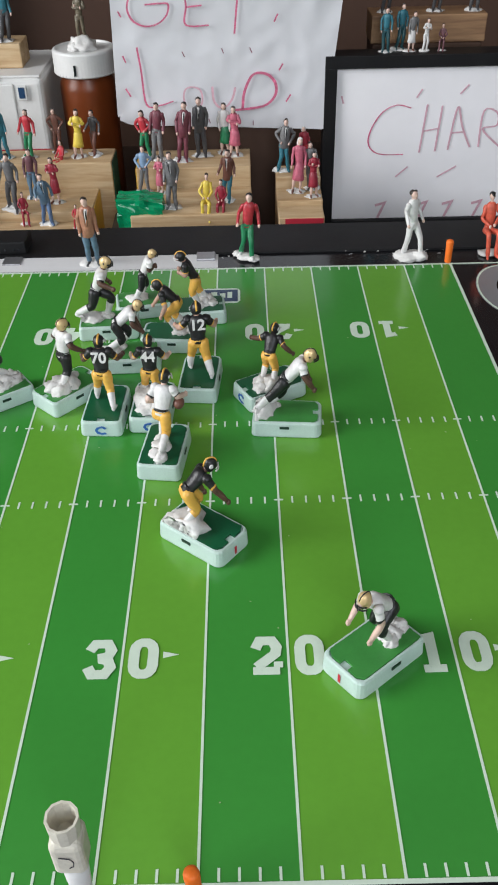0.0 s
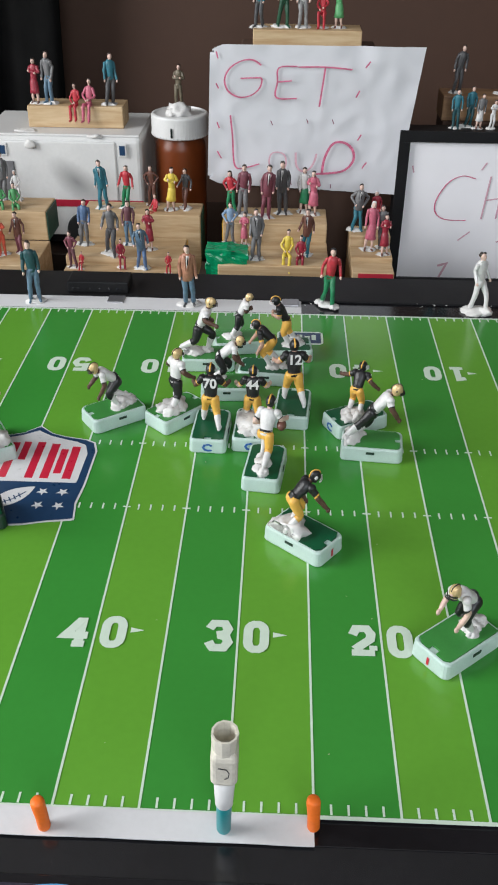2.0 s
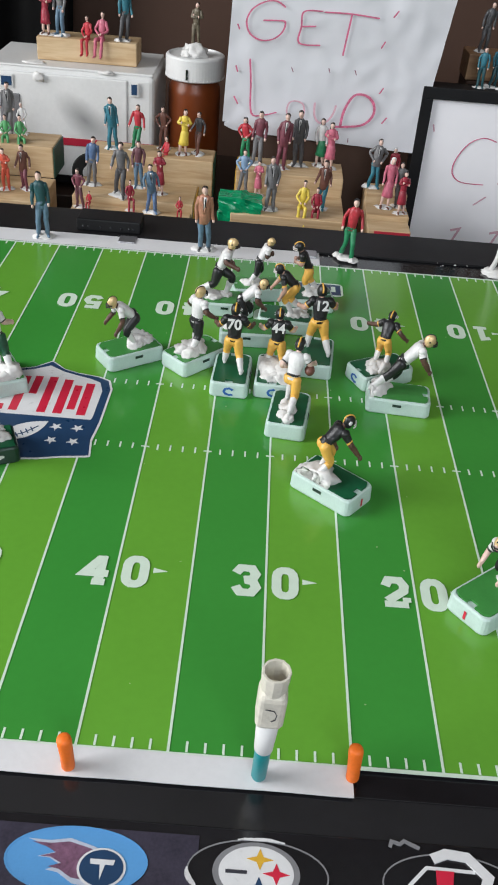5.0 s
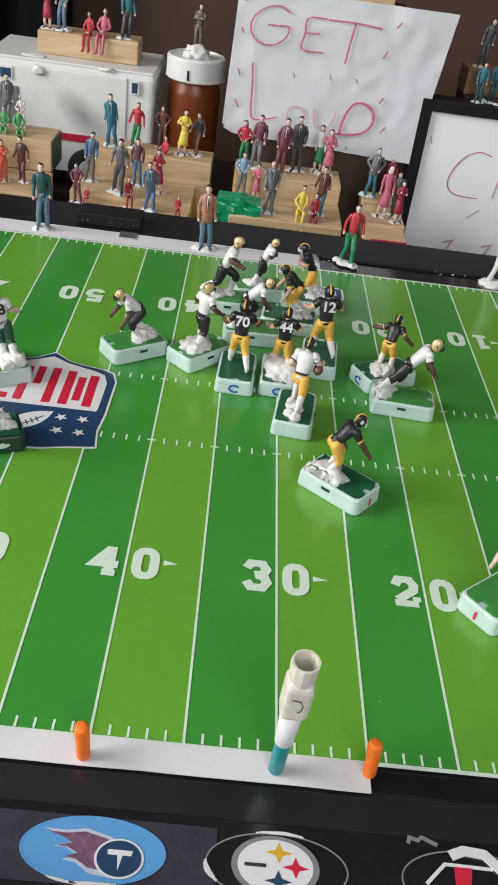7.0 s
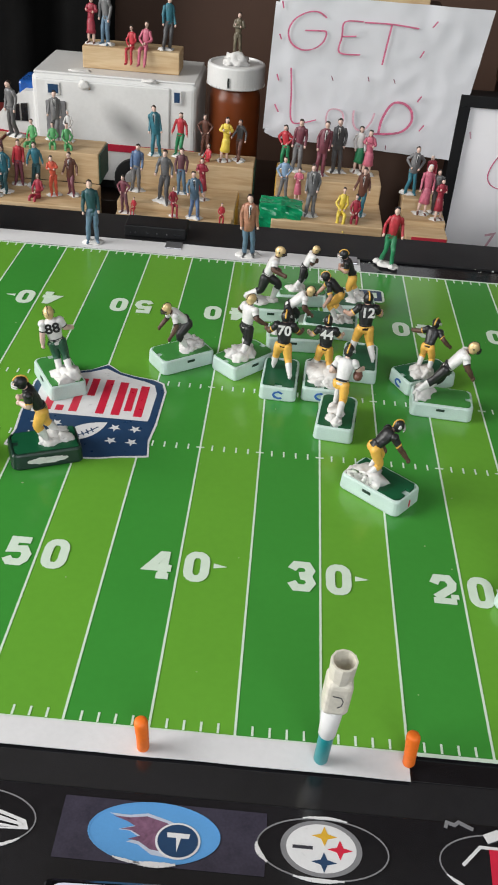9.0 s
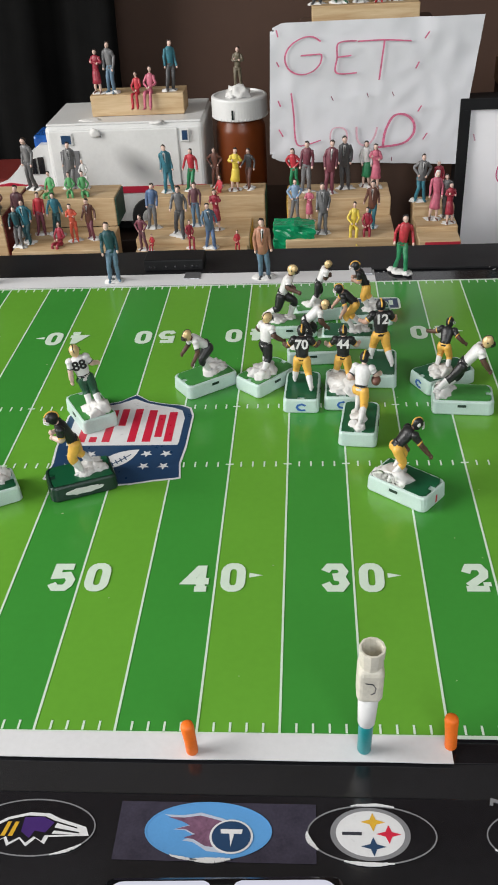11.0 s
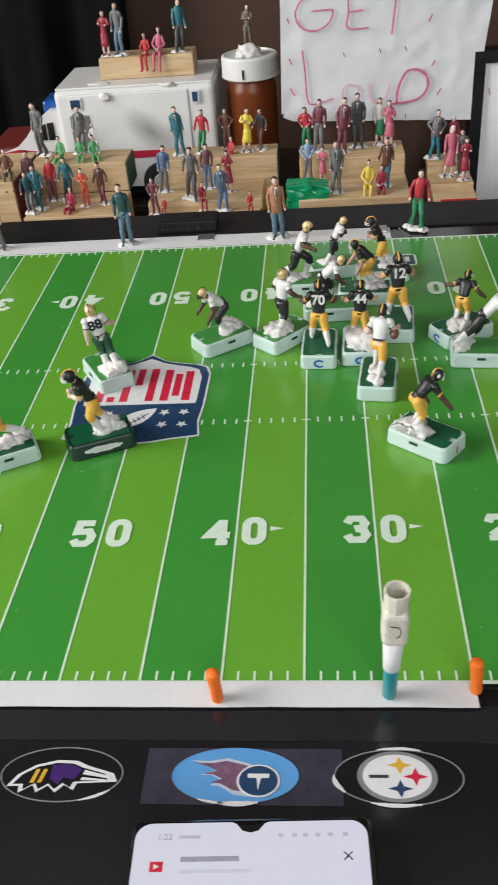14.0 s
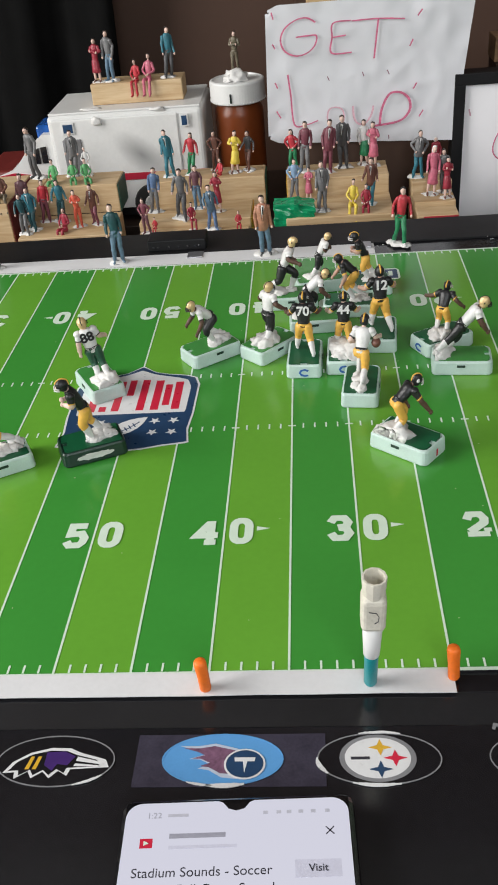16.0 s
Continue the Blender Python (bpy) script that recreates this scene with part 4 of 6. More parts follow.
def stickers():
    t = sticker(0.0100, label="oval black sticker with a purple and gold winged shape")
    head = [(-0.0195, -0.0052), (-0.0165, -0.0005), (-0.0105, 0.0036), (-0.0025, 0.0058), (0.005, 0.0055), (0.0095, 0.0034), (0.0195, 0.0004), (0.0212, -0.003), (0.013, -0.0034), (0.0065, -0.0038), (0.0056, -0.0066), (0.002, -0.0044), (-0.001, -0.0076), (-0.004, -0.0048), (-0.008, -0.0076), (-0.0098, -0.0046), (-0.0145, -0.0078), (-0.0150, -0.0050)]
    part("white_outline", plate(head, 0.0002, 0.0003), PLAIN_WHITE, t)
    part("black_feathers", plate([(0.86 * x - 0.0006, 0.8 * y - 0.0002) for x, y in head], 0.0003, 0.0004), BOARD_BLACK, t)
    part("purple_feathers", plate([(-0.0040, 0.0036), (0.003, 0.0040), (0.0075, 0.0018), (0.0050, -0.0022), (0.001, -0.0016), (-0.0005, -0.0045), (-0.0040, -0.0020)], 0.0004, 0.0005), PRINT_PURPLE, t)
    for x in (-0.0100, -0.0072):
        part("gold_bar", plate([(x - 0.0012, -0.0038), (x + 0.0004, -0.0038), (x + 0.0016, 0.0018), (x + 0.0002, 0.0018)], 0.0004, 0.0005), PRINT_GOLD, t)
    part("white_beak", plate([(0.0085, 0.0016), (0.0185, -0.0010), (0.0190, -0.0020), (0.0080, -0.0002)], 0.0004, 0.0005), PLAIN_WHITE, t)
    part("white_beak", plate([(0.0080, -0.0014), (0.0180, -0.0024), (0.0170, -0.0028), (0.0075, -0.0026)], 0.0004, 0.0005), PLAIN_WHITE, t)
    # rectangular clear film below the blue sticker
    film = clear_plastic("bluish_clear_film", (0.042, 0.038, 0.056), 0.12, 0.0, 0.3)
    tagged(part("sticker_film", boxed(0.0410, -0.0512, Z + 0.00002, 0.1130, -0.0282, Z + 0.0001), film), "glossy dark violet clear film patch on the ledge", "film")
    t = sticker(0.0742, fill=PRINT_SKY, label="oval sky blue sticker with flame and navy disc")
    t.location.z += 0.00012
    flame = [(-0.0165, 0.0060), (-0.0095, 0.0058), (-0.0030, 0.0070), (0.0050, 0.0048), (0.0125, 0.0015), (0.0060, -0.0085), (0.0, -0.0078), (-0.0050, -0.0046), (-0.0090, -0.0040), (-0.0045, -0.0022), (-0.0085, 0.0), (-0.0125, 0.0002), (-0.0070, 0.0020), (-0.0105, 0.0040)]
    part("flame", plate(flame, 0.0002, 0.0003), PALE_BLUE, t)
    part("flame_heart", plate([(0.88 * x - 0.0006, 0.8 * y + 0.0002) for x, y in flame], 0.0003, 0.00036), FLAME, t)
    part("disc_rim", plate(oval(0.0085, -0.0022, 0.0078, 0.0066), 0.0003, 0.0004), PLAIN_WHITE, t)
    part("disc", plate(oval(0.0085, -0.0022, 0.0070, 0.0059), 0.0004, 0.0005), PRINT_NAVY, t)
    part("disc_bar", plate([(0.0045, 0.0005), (0.0125, 0.0005), (0.0122, -0.0012), (0.0095, -0.0012), (0.0085, -0.0062), (0.0078, -0.0012), (0.0048, -0.0012)], 0.0005, 0.0006), PLAIN_WHITE, t)
    t = sticker(0.1327, label="oval black sticker with a white disc and three diamonds")
    part("disc_rim", plate(oval(-0.0005, 0.0002, 0.0142, 0.0102), 0.0002, 0.0003), PRINT_GREY, t)
    part("disc", plate(oval(-0.0005, 0.0002, 0.0122, 0.0088), 0.0003, 0.0004), PLAIN_WHITE, t)
    for x, y, m in ((0.0006, 0.0046, PRINT_GOLD), (0.0060, 0.0, PRINT_RED), (0.0004, -0.0048, PRINT_NAVY)):
        pts = []
        for i in range(4):
            a = math.pi / 2 * i
            pts += [(x + 0.0044 * math.cos(a), y + 0.0036 * math.sin(a)), (x + 0.0016 * math.cos(a + math.pi / 4), y + 0.0013 * math.sin(a + math.pi / 4))]
        part("diamond", plate(pts, 0.0004, 0.0005), m, t)
    part("dark_bar", boxed(-0.0105, -0.0006, 0.0004, -0.0035, 0.0006, 0.0005), INK, t)
    t = sticker(0.1960, label="oval black sticker with red and white angular shape")
    part("white_corner", stroke([(-0.015, -0.001), (-0.008, 0.0062), (0.008, 0.0058)], 0.0012, 0.0002, 0.0003), PLAIN_WHITE, t)
    part("red_stripe", plate([(-0.006, -0.009), (-0.002, -0.009), (0.001, 0.0055), (-0.005, 0.0055)], 0.0003, 0.0004), PRINT_RED, t)
    part("white_hook", stroke([(-0.006, 0.009), (-0.001, 0.0112), (0.006, 0.0105), (0.012, 0.004), (0.009, -0.003)], 0.0034, 0.0003, 0.0009), PLAIN_WHITE, t, "peeling white vinyl hook")
    # loose film curls at sticker edges
    bm = bmesh.new()
    for cx, a0, a1, w in ((0.0742, 236, 262, 0.0007), (0.0742, 256, 292, 0.0015), (0.1327, 68, 108, 0.0008), (0.1327, 244, 288, 0.0011), (0.1327, 178, 214, 0.0013), (0.0100, 292, 326, 0.0008), (0.1960, 205, 240, 0.0008)):
        arc = oval(cx, -0.0396, 0.0230, 0.0114, 9, a0, a1)
        arc = [(x + 0.0003 * noise.noise(Vector((x * 900, y * 900, 1))), y + 0.0003 * noise.noise(Vector((x * 900, y * 900, 5)))) for x, y in arc]
        for k in range(len(arc) - 1):
            stroke(arc[k:k + 2], w * (0.35 + math.sin(math.pi * (k + 0.5) / 8)), Z + 0.0003, Z + 0.0006, bm)
    tagged(part("film_curls", bm, PLAIN_WHITE), "curled white edges of peeling sticker film", "film", kind="stuff")
    tagged(part("film_scrap", stroke([(0.1765, -0.0275), (0.1772, -0.0251), (0.1800, -0.0259), (0.1815, -0.0247), (0.1865, -0.0270)], 0.0012, Z, Z + 0.0005), PRINT_GREY), "scrap of clear film on the black ledge", "film")


def phone():
    t = thing("mobile_phone", "black mobile phone with lit white screen on the ledge", "phone", at=(0.0846, -0.1407, Z), turn=2.0)
    part("body", boxed(-0.0404, -0.080, 0, 0.0404, 0.080, 0.0100, r=0.0038, seg=3), PHONE_BLACK, t)
    w, h, r = 0.0382, 0.0772, 0.0055
    pts = []
    for cx, cy, a0 in ((w - r, h - r, 0), (-w + r, h - r, 90), (-w + r, -h + r, 180), (w - r, -h + r, 270)):
        if a0 == 90:
            pts += [(0.0062, h), (0.0046, h - 0.0007), (0.0028, h - 0.0030), (0, h - 0.0038), (-0.0028, h - 0.0030), (-0.0046, h - 0.0007), (-0.0062, h)]
        pts += [(cx + r * math.cos(radians(a0 + d)), cy + r * math.sin(radians(a0 + d))) for d in range(0, 91, 15)]
    scr = part("screen", plate(pts, 0.00995, 0.0102), SCREEN, t, "lit white screen with a notch")
    z = 0.0103
    written("1:22", 0.0030, (-0.0282, 0.0723, z), INK_GREY, scr, "clock_text")
    part("status_bar", boxed(-0.0235, 0.0717, 0.0101, -0.0165, 0.0728, z), ICON_GREY, scr)
    for x in (0.010, 0.0145, 0.018, 0.022, 0.0262, 0.031):
        part("status_icon", boxed(x - 0.0008, 0.0717, 0.0101, x + 0.0008, 0.0729, z), ICON_GREY, scr)
    part("app_icon", boxed(-0.0323, 0.0606, 0.0101, -0.0280, 0.0640, z), PRINT_RED, scr, "red rounded app icon")
    part("app_arrow", plate([(-0.0310, 0.0614), (-0.0292, 0.0623), (-0.0310, 0.0632)], z, z + 0.0001), PRINT_WHITE, scr)
    part("name_bar", boxed(-0.0225, 0.0638, 0.0101, -0.0035, 0.0655, z), INK_GREY, scr)
    part("source_bar", boxed(-0.0225, 0.0600, 0.0101, 0.0005, 0.0612, z), PILL, scr)
    for a in (45, -45):
        ob = part("close_cross", boxed(-0.0019, -0.0002, 0, 0.0019, 0.0002, 0.0002), INK, scr)
        ob.matrix_local = pose(0.0315, 0.0650, 0.0101, 0, 0, a)
    written("Stadium Sounds - Soccer", 0.0046, (-0.0110, 0.0518, z), INK, scr, "title_text")
    written("Stadium Full Game Sound", 0.0046, (-0.0110, 0.0460, z), INK, scr, "title_text")
    part("visit_button", boxed(0.0195, 0.0490, 0.0101, 0.0345, 0.0550, z), PILL, scr)
    written("Visit", 0.0036, (0.0270, 0.0520, z + 0.0001), INK, scr, "button_text")


def pylons():
    for x, y, lx, ly in ((0.0655, -0.0085, 1, -3), (0.1648, -0.0045, -2, -3), (0.3285, 0.4375, 0, 0)):
        bm = turned([(0.0024, 0), (0.0028, 0.0008), (0.0029, 0.008), (0.0031, 0.0158), (0.0029, 0.0170), (0.0021, 0.0176), (0.0006, 0.0177)], 20)
        for v in bm.verts:
            v.co.x += 0.0003 * noise.noise(v.co * 300)
        ob = tagged(part("pylon", bm, ORANGE, smooth=True), "small orange foam pylon standing on the sideline", "pylon", "orange sideline pylons")
        ob.matrix_world = pose(x, y, 0.0004, lx, ly, 0) @ Matrix.Diagonal((0.84, 0.84, 0.95, 1))


def slim(bm, k=0.72):
    for v in bm.verts:
        v.co.x, v.co.y = v.co.x * k, v.co.y * k
    return bm


def kicking_tube():
    t = thing("pen_stub", "upright stub of a marker pen with ivory clip and open top", "pen stub", at=(0.1316, -0.0067, 0.0005))
    t.matrix_world = pose(0.1316, -0.0067, 0.0005, 4.4, 1.1, 0) @ Matrix.Diagonal((1, 1, 1.04, 1))
    part("foot", slim(turned([(0.0030, 0), (0.0037, 0.0012), (0.0039, 0.0165), (0.0040, 0.0175)], 24)), TEAL_TUBE, t, "teal plastic foot", smooth=True)
    part("barrel", slim(turned([(0.0042, 0.0175), (0.0045, 0.0180), (0.0054, 0.0345)], 24)), TOY_WHITE, t, "white barrel", smooth=True)
    bm = bmesh.new()
    rbox(bm, -0.0068, -0.0066, 0.0335, 0.0068, 0.0066, 0.0515, r=0.0028, seg=3)
    for v in bm.verts:
        k = 1 - 0.18 * max(0, (0.0375 - v.co.z) / 0.004) - 0.12 * max(0, (v.co.z - 0.047) / 0.0045)
        v.co.x, v.co.y = v.co.x * k, v.co.y * k
    head = part("clip_block", slim(bm), IVORY, t, "ivory cast block")
    part("clip_groove", stroke([(-0.0020, 0.046), (0.0008, 0.0455), (0.0018, 0.0435), (0.0015, 0.0410), (0.0003, 0.0400)], 0.00025, 0, 0.0002), INK, head).matrix_local = Matrix(((1, 0, 0, 0), (0, 0, -1, -0.0048), (0, 1, 0, 0), (0, 0, 0, 1)))
    part("mouth", slim(turned([(0.0056, 0.0505), (0.0063, 0.0540), (0.0065, 0.0585), (0.0064, 0.0592), (0.0054, 0.0592), (0.0050, 0.0545), (0.0030, 0.0520)], 11)), IVORY, t, "open flared rim")


# ---- playing pieces ----
def piece(x, y, turn, stance, side, h=0.0385, number=None, base="mint", face=0.0, twist=0.0, skin="darkskin", legs=None, lump_r=1.0, ink=None, shift=(0, 0), top=None, tip=0.0):
    white = side == "white"
    t = thing("football_player_piece", f"{'gold-helmeted player in white jersey' if white else 'black-helmeted player in black jersey'} on {'dark' if base == 'dark' else 'pale'} plastic base", "game piece", "football playing pieces", at=(x, y, 0.0003), turn=turn)
    L, Wd, H = 0.0185, 0.0112, 0.0092
    bm = bmesh.new()
    out = []
    for cx, cy, a0, r in ((Wd, L, 0, 0.0036), (-Wd, L, 90, 0.0036), (-Wd, -L, 180, 0.0026), (Wd, -L, 270, 0.0026)):
        sx, sy = (1 if cx > 0 else -1), (1 if cy > 0 else -1)
        out += [(cx - sx * r + r * math.cos(radians(a0 + q)), cy - sy * r + r * math.sin(radians(a0 + q))) for q in (0, 22, 45, 68, 90)]
    n = len(out)
    loops = [[bm.verts.new((px * k, py * k2, z)) for px, py in out] for k, k2, z in ((0.97, 0.98, 0.0), (1.0, 1.0, 0.0008), (0.97, 0.98, H - 0.0012), (0.93, 0.955, H - 0.0002), (0.86, 0.915, H), (0.84, 0.90, H - 0.0008))]
    for a, b in zip(loops, loops[1:]):
        for i in range(n):
            bm.faces.new((a[i], a[(i + 1) % n], b[(i + 1) % n], b[i]))
    bm.faces.new(loops[-1])
    bm.faces.new(loops[0][::-1])
    body = part("base", bm, {"mint": BASE_PLASTIC, "yellow": BASE_YELLOW, "dark": BASE_DARK}[base], t, "translucent pale mint plastic base" if base == "mint" else f"{base} plastic base")
    d = [(-Wd * 0.84, -L * 0.89), (-0.0022, -L * 0.89), (-0.0022, -L * 0.76), (0.0022, -L * 0.76), (0.0022, -L * 0.89), (Wd * 0.84, -L * 0.89), (Wd * 0.84, L * 0.78), (Wd * 0.6, L * 0.88), (0.0022, L * 0.88), (0.0022, L * 0.74), (-0.0022, L * 0.74), (-0.0022, L * 0.88), (-Wd * 0.6, L * 0.88), (-Wd * 0.84, L * 0.78)]
    rag = []
    for p, q in zip(d, d[1:] + d[:1]):
        cut = max(1, int(math.hypot(q[0] - p[0], q[1] - p[1]) / 0.0016))
        rag += [(p[0] + (q[0] - p[0]) * i / cut, p[1] + (q[1] - p[1]) * i / cut) for i in range(cut)]
    d = [(p[0] * (1 + 0.05 * noise.noise(Vector((p[0] * 420, p[1] * 420, x * 90)))), p[1] * (1 + 0.03 * noise.noise(Vector((p[0] * 420, p[1] * 420, y * 90))))) for p in rag]
    part("deck", plate(d, H - 0.0007, H + 0.0003), DECK_LIGHT if white else DECK_DARK, t, "light green painted deck" if white else "dark green painted deck")
    for sx in (-1, 1):
        part("side_slot", boxed(sx * Wd * 0.985 - 0.0003, -0.0035, H * 0.58, sx * Wd * 0.985 + 0.0003, 0.0015, H * 0.74), BASE_DARK, body)
    if base == "dark":
        jag = [(0.0105 * math.cos(q) * (1 + 0.12 * noise.noise(Vector((q * 9, 1, 2)))), 0.0019 * math.sin(q) * (1 + 0.5 * noise.noise(Vector((q * 7, 3, 1))))) for q in [2 * math.pi * i / 40 for i in range(40)]]
        part("white_patch", plate(jag, 0, 0.0004), CLAY, body, "ragged white paint patch").matrix_local = Matrix(((0, 0, -1, -Wd * 0.985), (-1, 0, 0, 0), (0, 1, 0, 0.0045), (0, 0, 0, 1)))
    if ink:
        part("ink_mark", plate([(0.0032, 0.0058), (0.0008, 0.0069), (-0.0022, 0.0060), (-0.0032, 0.0040), (-0.0020, 0.0020), (0.0006, 0.0013), (0.0030, 0.0018), (0.0024, 0.0028), (0.0004, 0.0025), (-0.0014, 0.0034), (-0.0018, 0.0042), (-0.0008, 0.0054), (0.0008, 0.0057), (0.0024, 0.0048)] if ink == "blue" else [(-0.0006, 0.002), (0.0006, 0.002), (0.0006, 0.0062), (-0.0006, 0.0062)], 0, 0.0002), TEAL_INK if ink == "blue" else PRINT_RED, body, "hand-drawn ink mark").matrix_local = Matrix(((1, 0, 0, 0), (0, 0, -1, -L), (0, 1, 0, 0), (0, 0, 0, 1))) if ink == "blue" else Matrix(((-1, 0, 0, 0), (0, 0, 1, L), (0, 1, 0, 0), (0, 0, 0, 1)))
    COUNT[0] += 1
    keys = ("white", legs or "black", skin, "gold", "white") if white else (top or "black", legs or "amberyellow", skin, "black", "white")
    fig = figure("player_figure", h, stance, keys, "helmet", twist=twist, parent=t, putty=0.9 * lump_r if lump_r > 0.5 else None, seed=COUNT[0])
    stood = pose(shift[0], shift[1], H + 0.0002, 0, tip, face)
    fig.matrix_local = stood
    # the putty keeps to the deck
    soft = {v for f in fig.data.polygons if f.material_index == 6 for v in f.vertices}
    unturn = stood.inverted()
    for i in soft:
        p = stood @ fig.data.vertices[i].co
        fig.data.vertices[i].co = unturn @ Vector((max(-Wd * 0.88, min(Wd * 0.88, p.x)), max(-L * 0.9, min(L * 0.9, p.y)), p.z))
    if number:
        J = POSES[stance]
        low, high = Vector(J[0]), Vector(J[1])
        mid = low.lerp(high, 0.68) * h
        lean = math.degrees(math.atan2(high.y - low.y, high.z - low.z))
        ob = written(number, h * 0.2, (0, 0, 0), paint("white") if not white else paint("black"), t, "jersey_number", "number on the jersey back", bold=h * 0.006)
        back = Matrix.Translation((0, 0, 0)) @ pose(0, 0, 0, 90 - lean, 0, 0)
        nrm = Vector((0, -math.cos(radians(lean)), math.sin(radians(lean))))
        ob.matrix_local = pose(shift[0], shift[1], H, 0, tip, face + twist) @ Matrix.Translation(mid + nrm * h * 0.088) @ back
    return t


def pieces():
    piece(-0.0243, 0.2371, 31, "trudge", "white", 0.0425, "88", skin="pale", face=-14, legs="darkgreen", lump_r=1.3, tip=-11, shift=(0.003, -0.002))
    piece(-0.0152, 0.1655, 112.7, "tuck", "black", 0.0415, base="dark", skin="pale")
    piece(-0.0665, 0.1532, 118, "run", "black", 0.040, skin="skin")
    piece(0.0440, 0.2746, 126, "crouch", "white", 0.0345, lump_r=1.3, shift=(0, 0.003))
    piece(0.0839, 0.2766, -43, "upright", "white", 0.0405, face=-5, lump_r=1.4)
    piece(0.1072, 0.2570, -3, "brace", "black", 0.0405, "70", ink="blue", lump_r=0.4)
    piece(0.1325, 0.2592, -3, "brace", "black", 0.0385, "44", skin="pale", lump_r=1.9, ink="blue")
    ball_carrier = piece(0.1412, 0.2190, -7, "run", "black", 0.0400, skin="pale", lump_r=0.9, top="white", face=-12)
    bm = bmesh.new()
    ball(bm, (0.0085, 0.004, 0.0092 + 0.023), (0.0028, 0.0040, 0.0030), 0, 12)
    part("ball", bm, paint("brown"), ball_carrier, "small brown ball", smooth=True)
    piece(0.1575, 0.2860, -5, "brace", "black", 0.0430, "12", face=10, skin="skin", lump_r=0.4)
    piece(0.1968, 0.2748, -61.6, "hunch", "black", 0.0340, face=35, ink="blue", lump_r=1.4)
    piece(0.2050, 0.2452, -95, "dive", "white", 0.0390, lump_r=1.3)
    piece(0.1629, 0.1580, -128.7, "stoop", "black", 0.0350, face=60, skin="darkskin", ink="red", lump_r=1.9, shift=(0.0, -0.003))
    piece(0.2310, 0.0870, 129, "crouch", "white", 0.0345, skin="pale", ink="red")
    piece(0.0985, 0.3500, -88, "run", "white", 0.0430, face=-10, shift=(0, -0.006))
    piece(0.1185, 0.3765, -80, "tuck", "white", 0.0335)
    piece(0.1530, 0.3660, 95, "tuck", "black", 0.0375, skin="skin")
    piece(0.1390, 0.3330, 85, "stoop", "black", 0.0345, skin="skin")
    piece(0.1150, 0.3110, -88, "crouch", "white", 0.0335)


# ---- the stands ----
TB = -0.075


def wood_step(name, label, *boxes, ends=()):
    t = thing(name, label, "wooden steps", "wooden crowd steps")
    for b in boxes:
        part("block", boxed(*b, r=0.0009, seg=2), PINE, t)
    for m, b, lab in ends:
        part("painted_end", boxed(*b), m, t, lab)
    return t


